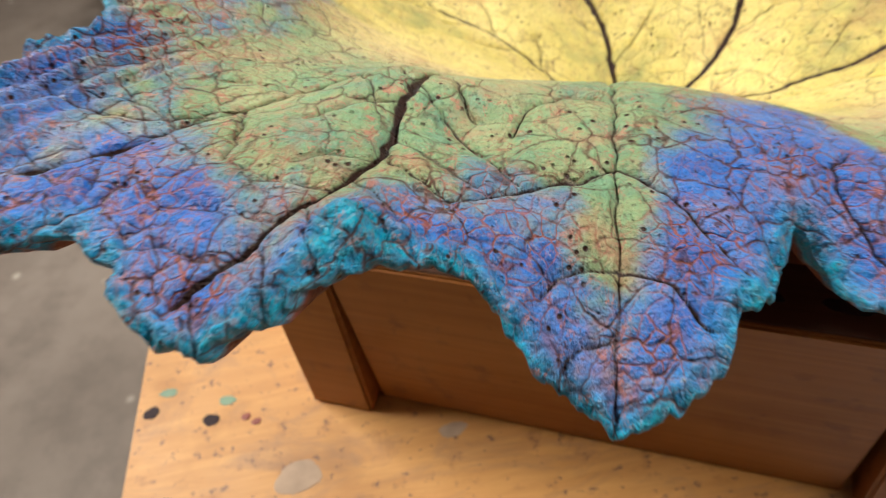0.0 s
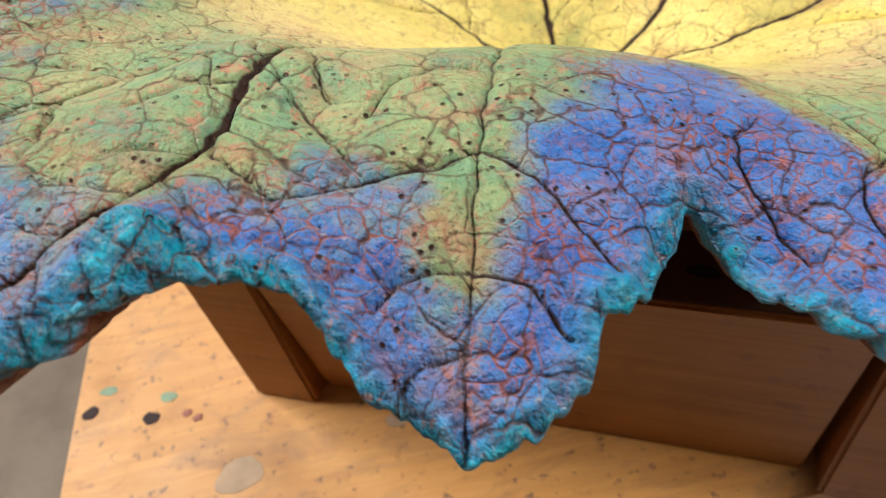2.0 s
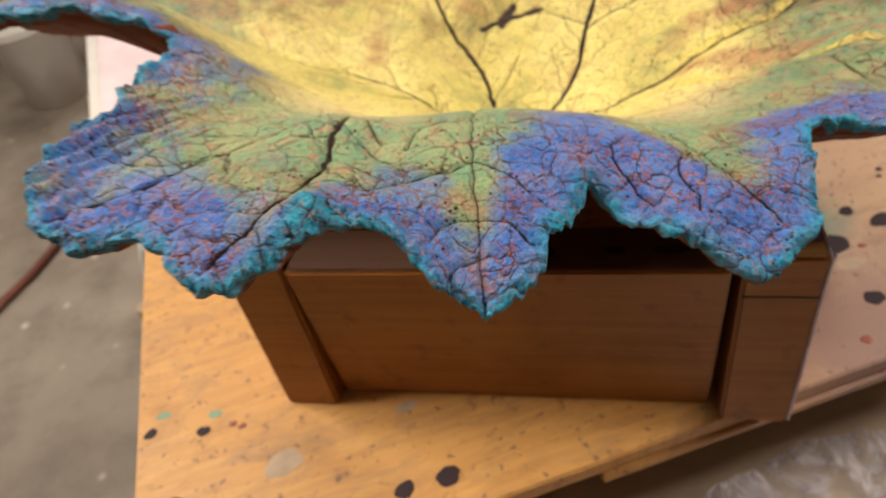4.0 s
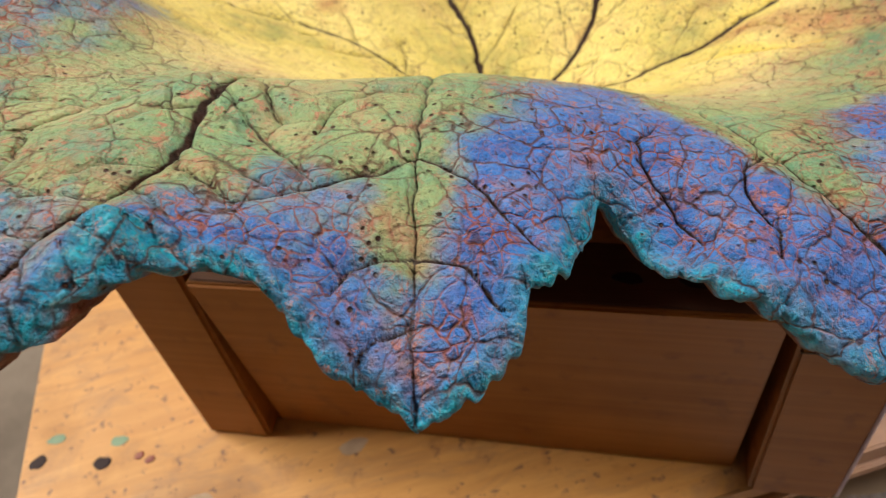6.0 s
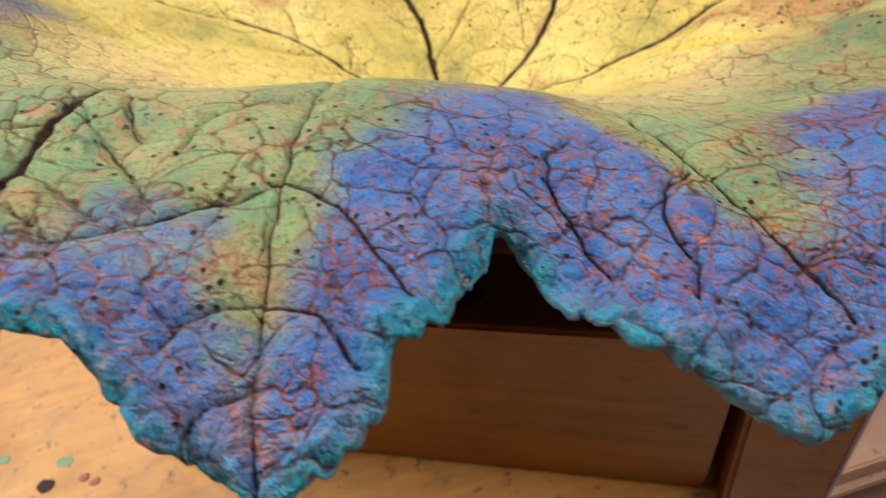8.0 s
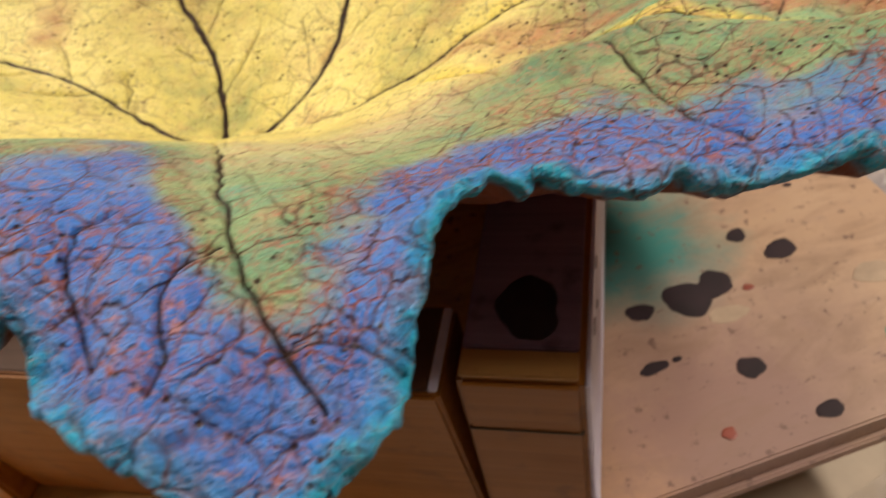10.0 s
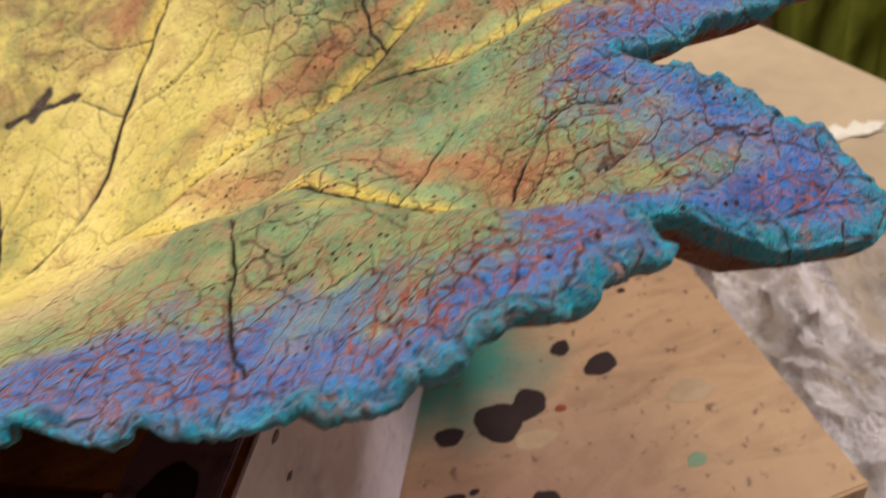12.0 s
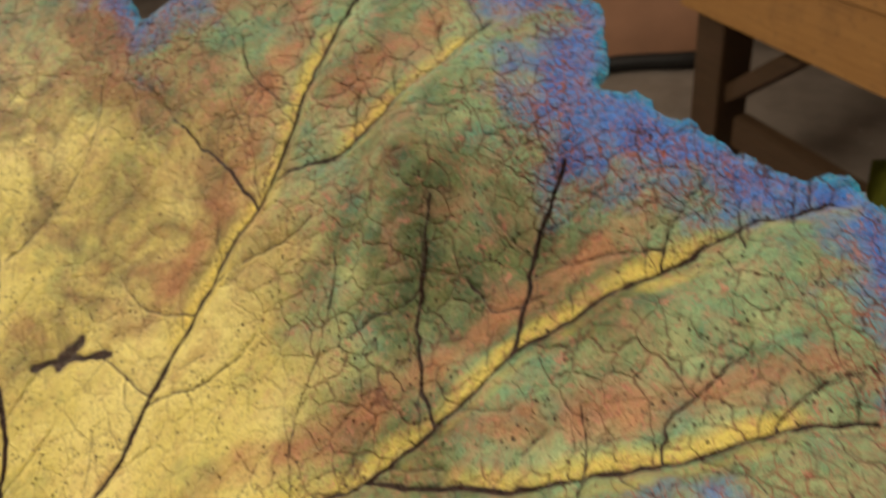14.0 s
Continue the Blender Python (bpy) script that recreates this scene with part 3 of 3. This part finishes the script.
def lattice(x, y, seed):
    """Smooth value noise, 0 to 1."""
    tab = np.random.RandomState(seed).rand(256, 256)
    i, j = np.floor(x).astype(int), np.floor(y).astype(int)
    u, v = x - i, y - j
    u, v = u * u * (3 - 2 * u), v * v * (3 - 2 * v)
    g = lambda a, b: tab[a % 256, b % 256]
    return (g(i, j) * (1 - u) + g(i + 1, j) * u) * (1 - v) + (g(i, j + 1) * (1 - u) + g(i + 1, j + 1) * u) * v


def cloud(x, y, scale, seed, octaves=3):
    total, amp = 0.0, 0.0
    for k in range(octaves):
        total = total + lattice(x * scale * 2 ** k + 31, y * scale * 2 ** k + 57, seed + k) * 0.5 ** k
        amp += 0.5 ** k
    return total / amp


def spline(n, x, periodic):
    i = np.floor(x).astype(int)
    f = x - i
    w = (-0.5 * f + f ** 2 - 0.5 * f ** 3, 1 - 2.5 * f ** 2 + 1.5 * f ** 3, 0.5 * f + 2 * f ** 2 - 1.5 * f ** 3, -0.5 * f ** 2 + 0.5 * f ** 3)
    return [((i + k - 1) % n if periodic else np.clip(i + k - 1, 0, n - 1), w[k]) for k in range(4)]


def rise(x, y):
    r, a = np.hypot(x - OX, y - OY), np.arctan2(y - OY, x - OX) % math.tau
    full = np.hstack([np.zeros((len(RISE), 1)), RISE])
    rows = spline(len(full), a / math.tau * len(full), True)
    cols = spline(len(RINGS), np.interp(r, RINGS, np.arange(len(RINGS))), False)
    swell = sum(lift / 1000 * np.exp(-((x - sx) ** 2 + (y - sy) ** 2) / sr ** 2) for sx, sy, sr, lift in SWELLS)
    return swell + sum(wa * wb * full[ia, ib] for ia, wa in rows for ib, wb in cols)


def smooth(v, lo, hi):
    u = np.clip((v - lo) / (hi - lo), 0, 1)
    return u * u * (3 - 2 * u)


def build_leaf():
    nt, ns = 2600, 360
    pairs = sorted(tuple(float(v) for v in s.split(":")) for s in (FRONT + " " + RIGHT + " " + BACK).split())
    ang, reach = np.array([q[0] for q in pairs]), np.array([q[1] for q in pairs]) / 100
    wide = np.arange(14400) / 40
    ring = np.interp(wide, np.r_[ang[-1] - 360, ang, ang[0] + 360], np.r_[reach[-1], reach, reach[0]])
    soft = np.exp(-(np.arange(-40, 41) / 16.0) ** 2)
    ring = np.convolve(np.r_[ring[-40:], ring, ring[:40]], soft / soft.sum(), "valid")
    step = np.hypot(np.diff(np.r_[ring, ring[0]]), ring * math.radians(1 / 40))
    # the back of the leaf, far from the walk, takes fewer columns
    run = np.r_[0, np.cumsum(step * np.where((wide > 60) & (wide < 195), 0.35, 1.0))]
    th = np.interp(np.arange(nt) / nt * run[-1], run, np.r_[wide, 360])
    rim = np.interp(th, np.r_[wide, 360], np.r_[ring, ring[0]])
    cx, cy = np.cos(np.radians(th)), np.sin(np.radians(th))
    # crumbled teeth along the edge
    ex, ey = OX + rim * cx, OY + rim * cy
    jag = 0.0048 * (cloud(ex, ey, 230, 3, 3) - 0.5) + 0.004 * (cloud(ex, ey, 70, 9, 2) - 0.5)
    s = np.linspace(0, 1, ns) ** 0.85
    spread = s[:, None] * rim + jag * s[:, None] ** 14
    rim = rim + jag
    x = OX + spread * cx
    y = OY + spread * cy
    # nearest way to the rim, on a coarse set of places
    ox, oy = (OX + rim * cx)[::2], (OY + rim * cy)[::2]
    xs, ys = x[::6, ::5], y[::6, ::5]
    near = np.full(xs.shape, 9.0)
    for k in range(len(ox)):
        near = np.minimum(near, (xs - ox[k]) ** 2 + (ys - oy[k]) ** 2)
    near = np.sqrt(near)
    gi = np.interp(np.arange(ns), np.arange(0, ns, 6), np.arange(near.shape[0]))
    a0 = np.floor(gi).astype(int)
    a1, fa = np.minimum(a0 + 1, near.shape[0] - 1), (gi - a0)[:, None]
    cols = np.vstack([near[a0] * (1 - fa) + near[a1] * fa])
    gj = np.arange(nt) / 5
    b0 = np.floor(gj).astype(int)
    fb = gj - b0
    edge = cols[:, b0] * (1 - fb) + cols[:, (b0 + 1) % near.shape[1]] * fb
    edge = np.minimum(edge, (1 - s)[:, None] * rim + 0.0002)
    knob = np.exp(-((x - 0.043) ** 2 + (y - 0.194) ** 2) / 0.009 ** 2)
    edge = np.maximum(edge - 0.012 * knob, 0.0)
    # veins: a sharp groove in a soft valley
    groove, valley = np.zeros(x.shape), np.zeros(x.shape)
    fold, glow, blush = np.zeros(x.shape), np.zeros(x.shape), np.zeros(x.shape)
    wx = x + 0.004 * (cloud(x, y, 55, 21, 2) - 0.5) + 0.0016 * (cloud(x, y, 260, 25, 1) - 0.5)
    wy = y + 0.004 * (cloud(x, y, 55, 22, 2) - 0.5) + 0.0016 * (cloud(x, y, 260, 26, 1) - 0.5)
    fx, fy = wx.ravel(), wy.ravel()
    flat = [v.ravel() for v in (groove, valley, fold, glow, blush)]
    rim_way = edge.ravel()
    for q, w, pleat in VEINS:
        reach_x, reach_y = [v[0] for v in q], [v[1] for v in q]
        far_off = 0.07 if pleat else 0.03
        pick = np.nonzero((fx > min(reach_x) - far_off) & (fx < max(reach_x) + far_off) & (fy > min(reach_y) - far_off) & (fy < max(reach_y) + far_off))[0]
        px, py = fx[pick], fy[pick]
        d, close, left = np.full(px.shape, 9.0), np.full(px.shape, 9.0), np.zeros(px.shape)
        for k, ((ax, ay), (bx, by)) in enumerate(zip(q, q[1:])):
            u = np.clip(((px - ax) * (bx - ax) + (py - ay) * (by - ay)) / ((bx - ax) ** 2 + (by - ay) ** 2), 0, 1)
            e = np.hypot(px - ax - u * (bx - ax), py - ay - u * (by - ay))
            if pleat:
                left = np.where(e < close, np.where((bx - ax) * (py - ay) - (by - ay) * (px - ax) > 0, e, -e), left)
            d, close = np.minimum(d, e * (1 + 0.3 * (k + u) / len(q))), np.minimum(close, e)
        flat[0][pick] = np.maximum(flat[0][pick], np.exp(-(d / max(0.6 * w, 0.0009)) ** 2) * min(1.0, 0.28 + w / 0.0031))
        flat[1][pick] = np.maximum(flat[1][pick], np.exp(-(d / min(4.5 * w, 0.010)) ** 2) * min(w / 0.0026, 1.6))
        if pleat:
            far = smooth(np.hypot(px - OX, py - OY), 0.06, 0.14) * smooth(np.hypot(px - q[0][0], py - q[0][1]), 0.012, 0.05) * smooth(np.hypot(px - q[-1][0], py - q[-1][1]), 0.0, 0.03) * (0.4 + 0.6 * smooth(rim_way[pick], 0.0, 0.04))
            flat[2][pick] += far * (pleat * np.exp(-((left + 0.018) / 0.015) ** 2) - 0.35 * pleat * np.exp(-((left - 0.014) / 0.014) ** 2))
            flat[3][pick] = np.maximum(flat[3][pick], far * np.where(left > -0.001, np.exp(-(left / 0.012) ** 2), 0.6 * np.exp(-((left + 0.008) / 0.008) ** 2)))
            flat[4][pick] = np.maximum(flat[4][pick], np.exp(-((left - 0.022) / 0.013) ** 2) * far)
    groove, valley, fold, glow, blush = (v.reshape(x.shape) for v in flat)
    border = 1 - smooth(edge, 0.008, 0.05)
    tha = np.degrees(np.arctan2(y - OY, x - OX)) % 360
    way = np.hypot(x - OX, y - OY)
    calm = 0.35 + 0.65 * smooth(np.abs(tha - 255), 35, 70)
    z = OZ + rise(x, y) + fold + 0.006 * knob - groove * 0.0024 - valley * 0.0026
    # ruffles running out to the tips of the lobes
    ruffle = np.exp(-((tha - 218) / 12) ** 2)
    z = z + 0.0017 * ruffle * smooth(way, 0.17, 0.24) * border * np.sin(np.radians(tha) * 190 + 6 * cloud(x, y, 30, 61, 2)) * (0.4 + cloud(x, y, 40, 63, 2))
    z = z + (cloud(x, y, 24, 5, 2) - 0.5) * (0.002 + 0.006 * border * calm) + (cloud(x, y, 15, 51, 2) - 0.5) * 0.010 * smooth(calm, 0.5, 1.0) * smooth(way, 0.05, 0.14) + (cloud(x, y, 95, 6, 3) - 0.5) * (0.0007 + 0.0026 * border ** 2)
    z = z + (cloud(x, y, 380, 8, 2) - 0.5) * (0.0003 + 0.0010 * border ** 2)
    crust = 1 - smooth(edge, 0.001, 0.008)
    z = z + crust * (0.0044 * (cloud(x, y, 300, 12, 2) - 0.45) + 0.0075 * (cloud(x, y, 120, 14, 2) - 0.42))
    z = z - 0.002 * (1 - smooth(edge, 0.0, 0.004))
    top = np.stack([x, y, z], -1)
    last = top[-1]
    rings = [top]
    flags = [np.zeros((ns, nt))]
    inward = np.stack([-cx, -cy, np.zeros(nt)], -1)
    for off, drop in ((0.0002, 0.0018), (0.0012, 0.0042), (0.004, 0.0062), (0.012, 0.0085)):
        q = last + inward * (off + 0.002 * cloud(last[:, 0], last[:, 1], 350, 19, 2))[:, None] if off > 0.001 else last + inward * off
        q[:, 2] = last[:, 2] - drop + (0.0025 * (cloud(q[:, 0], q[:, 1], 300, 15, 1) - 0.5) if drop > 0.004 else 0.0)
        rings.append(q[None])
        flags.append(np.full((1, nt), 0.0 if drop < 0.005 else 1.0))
    for f in (0.88, 0.78, 0.66, 0.5, 0.3, 0.1):
        ux, uy = OX + f * rim * cx, OY + f * rim * cy
        uz = OZ + rise(ux, uy) - (0.012 if f > 0.8 else 0.024) + 0.003 * (cloud(ux, uy, 80, 17, 2) - 0.5)
        rings.append(np.stack([ux, uy, uz], -1)[None])
        flags.append(np.ones((1, nt)))
    co = np.concatenate(rings).reshape(-1, 3)
    n = len(co) // nt
    k = np.arange(nt)
    i = np.arange(n - 1)[:, None]
    quads = np.stack([i * nt + k, (i + 1) * nt + k, (i + 1) * nt + (k + 1) % nt, i * nt + (k + 1) % nt], -1).reshape(-1, 4)
    me = bpy.data.meshes.new("leaf_casting")
    me.from_pydata(co.tolist(), [], quads[:, ::1].tolist())
    me.materials.append(PAINT)
    me.polygons.foreach_set("use_smooth", np.ones(len(me.polygons), dtype=bool))
    pad = len(co) - ns * nt

    def store(name, values, rest):
        at = me.attributes.new(name, "FLOAT", "POINT")
        at.data.foreach_set("value", np.r_[values.ravel(), np.full(pad, rest)].astype(np.float32))
    store("rim", edge, 0.0)
    store("vein", groove, 0.0)
    store("glow", glow * (1 - border), 0.0)
    turn, depth = zip(*(q.split(":") for q in BLUE.split()))
    cool = np.interp(tha, np.array(turn, float), np.array(depth, float) / 1000)
    # yellow-green strips stay along the midribs of the two front lobes
    cool = cool - 0.018 * np.exp(-((x - 0.101 - (y - 0.196) * 0.17) / 0.0055) ** 2) * smooth(y, 0.185, 0.20) - 0.020 * np.exp(-((x - 0.187 - (0.274 - y) * 0.295) / 0.013) ** 2) * smooth(y, 0.185, 0.20) * (y < OY)
    store("cool", cool, 0.0)
    store("crest", np.exp(-((way - 0.135) / 0.022) ** 2) * (smooth(tha, 196, 206) * (1 - smooth(tha, 240, 252)) + smooth(tha, 280, 288) * (1 - smooth(tha, 312, 325))), 0.0)
    store("pleated", (1 - smooth(np.abs((tha - 20 + 180) % 360 - 180), 45, 75)) * smooth(way, 0.13, 0.19), 0.0)
    # where the mottle and its painted shade lie, behind the heart
    store("worn", smooth(y - OY, 0.035, 0.11) * (1 - smooth(x, 0.27, 0.36)), 0.0)
    store("blush", blush * (1 - 0.6 * border), 0.0)
    hy = y - OY
    store("heart", 1 - smooth(np.hypot(x - OX, np.where(hy < 0, hy * 1.55, hy * 0.8)), 0.085, 0.25) - border * 0.4, 0.0)
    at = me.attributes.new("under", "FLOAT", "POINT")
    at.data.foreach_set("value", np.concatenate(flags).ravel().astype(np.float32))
    me.update()
    return tagged(new("leaf_casting", me), "large painted concrete leaf casting, yellow heart and blue rim", "leaf sculpture")


leaf = build_leaf()

# ---- plastic film on the low table ----
def film(name, m, sx, sy, amp, seed, label, mat):
    n = 70
    bm = bmesh.new()
    grid = []
    for a in range(n + 1):
        row = []
        for b in range(n + 1):
            u, v = a / n - 0.5, b / n - 0.5
            wob = 1 + 0.12 * noise.noise((u * 5 + seed, v * 5, 0.3))
            q = Vector((u * sx * wob, v * sy * wob, 0))
            r1 = abs(noise.noise((q.x * 9 + seed, q.y * 9, 0.0)))
            r2 = abs(noise.noise((q.x * 22, q.y * 22 + seed, 1.0)))
            q.z = 0.003 + amp * ((1 - r1) ** 4 + 0.5 * (1 - r2) ** 5)
            row.append(bm.verts.new(q))
        grid.append(row)
    for a in range(n):
        for b in range(n):
            bm.faces.new((grid[a][b], grid[a + 1][b], grid[a + 1][b + 1], grid[a][b + 1]))
    ob = part(name, bm, mat)
    ob.matrix_world = m
    return tagged(ob, label, "plastic film")


film("plastic_film", pose(0.60, 0.42, 0.62, 0, 0, 20), 0.30, 0.42, 0.030, 3, "crumpled clear plastic film on the table", FILM)
film("plastic_film", pose(0.36, 0.08, 0.62, 0, 0, 8), 0.60, 0.34, 0.022, 11, "thin crumpled plastic film spread on the table", THINFILM)
scrap = bmesh.new()
bmesh.ops.create_grid(scrap, x_segments=8, y_segments=4, size=0.5)
for v in scrap.verts:
    v.co = (v.co.x * 0.05 * (1 + 0.3 * math.sin(v.co.y * 9)), v.co.y * 0.018 * (1 + 0.4 * math.sin(v.co.x * 14)), 0.001 + 0.002 * math.sin(v.co.x * 11))
scrap_ob = part("paper_scrap", bmesh.ops.solidify(scrap, geom=scrap.faces[:], thickness=0.0006) and scrap, WHITE)
scrap_ob.matrix_world = pose(0.765, 0.64, 0.622, 0, 0, -8)
tagged(scrap_ob, "small torn white paper scrap on the table", "scrap")

# ---- beyond: bench, green cloth, stand leg, bucket, stained paper, cable ----
bench = thing("wooden_bench", pose(1.10, 1.38, 0, 0, 0, 109.0), "heavy golden wooden workbench with dark legs", "workbench")
part("benchtop", box((-1.2, -0.75, 0.64), (0.62, 0.01, 0.70), 0.004), BENCHWOOD, bench)
part("apron", box((-1.2, -0.03, 0.50), (0.60, 0.0, 0.639), 0.003), BENCHWOOD, bench)
for lx in (0.52, -1.1):
    part("leg", box((lx - 0.05, -0.12, 0), (lx + 0.05, -0.031, 0.639), 0.003), DARKWOOD, bench)
part("brace", box((-1.05, -0.09, 0.18), (0.43, -0.05, 0.26), 0.003), DARKWOOD, bench)

carton = thing("cardboard_box", pose(1.12, 2.98, 0, 0, 0, -8), "plain brown cardboard box on the workshop floor", "box")
part("body", box((-0.36, -0.2, 0), (0.25, 0.25, 0.50), 0.006), plain("brown_cardboard", (0.42, 0.22, 0.13), 0.8, 0.12, 5), carton)
part("flap", box((-0.36, -0.2, 0.501), (0.25, 0.02, 0.506), 0.001), plain("brown_cardboard", (0.46, 0.25, 0.15), 0.8, 0.12, 5), carton)
hose = [(0.72 + 0.1 * k, 2.66 + 0.03 * math.sin(k * 0.9), 0.03) for k in range(7)]
tagged(part("rubber_hose", tube(hose, [0.03] * len(hose), 14), BLACK, None, "", True), "black rubber hose lying by the cardboard box", "hose")
part("diagonal_brace", tube([(0.47, -0.07, 0.30), (0.10, -0.07, 0.60)], [0.028, 0.028], 4), DARKWOOD, bench)
cloth = bmesh.new()
n = 24
grid = [[cloth.verts.new((0.30 * (a / n - 0.5), 0.02 * math.sin(a * 1.1) + 0.008 * math.sin(a * 2.7 + b * 0.4), 0.60 * b / n)) for b in range(n + 1)] for a in range(n + 1)]
for a in range(n):
    for b in range(n):
        cloth.faces.new((grid[a][b], grid[a + 1][b], grid[a + 1][b + 1], grid[a][b + 1]))
bmesh.ops.solidify(cloth, geom=cloth.faces[:], thickness=0.004)
cloth_ob = part("hanging_cloth", cloth, GREENCLOTH, None, "", True)
cloth_ob.matrix_world = pose(0.98, 0.92, 0.0, 0, 0, -60)
tagged(cloth_ob, "olive green cloth bundle standing beside the table", "cloth")

rnd = random.Random(4)
pts = [(-0.58 + 0.020 * k, 1.27 - 0.018 * k, 0.045 * k) for k in range(9)]
stand = thing("plaster_stand", pose(0, 0, 0), "plaster-crusted metal stand leg on the floor", "stand")
part("leg", tube(pts, [0.022 + 0.006 * rnd.random() for _ in pts], 16), PLASTER, stand, "", True)
part("rubber_foot", tube([(-0.58, 1.262, 0.0), (-0.58, 1.27, 0.06)], [0.027, 0.027], 16), GREYDOT, stand)

bucket = thing("white_bucket", pose(-1.11, 2.62, 0), "white plastic bucket on the concrete floor", "bucket")
part("pail", tube([(0, 0, 0), (0, 0, 0.004), (0, 0, 0.30), (0, 0, 0.305)], [0.10, 0.105, 0.14, 0.146], 36), WHITE, bucket, "", True)
part("rim", tube([(0, 0, 0.285), (0, 0, 0.31)], [0.148, 0.150], 36), WHITE, bucket)

paper_table = thing("side_table", pose(-0.55, 1.75, 0, 0, 0, 12), "low side table under stained paper", "table")
part("tabletop", box((-0.08, -0.45, 0.40), (0.75, 0.5, 0.43), 0.004), WHITE, paper_table)
for lx, ly in ((-0.03, -0.4), (0.70, -0.4), (-0.03, 0.45), (0.70, 0.45)):
    part("leg", box((lx - 0.02, ly - 0.02, 0), (lx + 0.02, ly + 0.02, 0.40), 0.002), DARKWOOD, paper_table)
paper = bmesh.new()
bmesh.ops.create_grid(paper, x_segments=30, y_segments=30, size=0.5)
for v in paper.verts:
    v.co = (v.co.x * 0.78, v.co.y * 0.88, 0.006 + 0.008 * noise.noise((v.co.x * 6, v.co.y * 6, 0)))
paper_ob = part("stained_paper", paper, PINK, None, "", True)
paper_ob.matrix_world = pose(-0.22, 1.85, 0.432, 0, 0, 12)
tagged(paper_ob, "white paper sheet stained pink and purple", "paper")

way = [(-1.6, 0.9, 0.012), (-1.3, 1.15, 0.012), (-1.04, 1.41, 0.012), (-0.95, 1.56, 0.012), (-0.86, 1.78, 0.012), (-0.80, 2.0, 0.012), (-0.78, 2.3, 0.012)]
tagged(part("power_cable", tube(way, [0.012] * len(way), 10), CABLE, None, "", True), "brown rubber cable lying on the concrete floor", "cable")

# ---- ceiling tubes ----
for x, y in TUBES:
    fixture = thing("tube_light", pose(x, y, 2.6), "long ceiling tube light fixture, switched on", "ceiling light", "ceiling tube lights")
    part("housing", box((-0.65, -0.09, -0.06), (0.65, 0.09, -0.001), 0.004), WHITE, fixture)
    part("tube", tube([(-0.6, 0, -0.085), (0.6, 0, -0.085)], [0.018, 0.018], 16), WHITE, fixture, "", True)
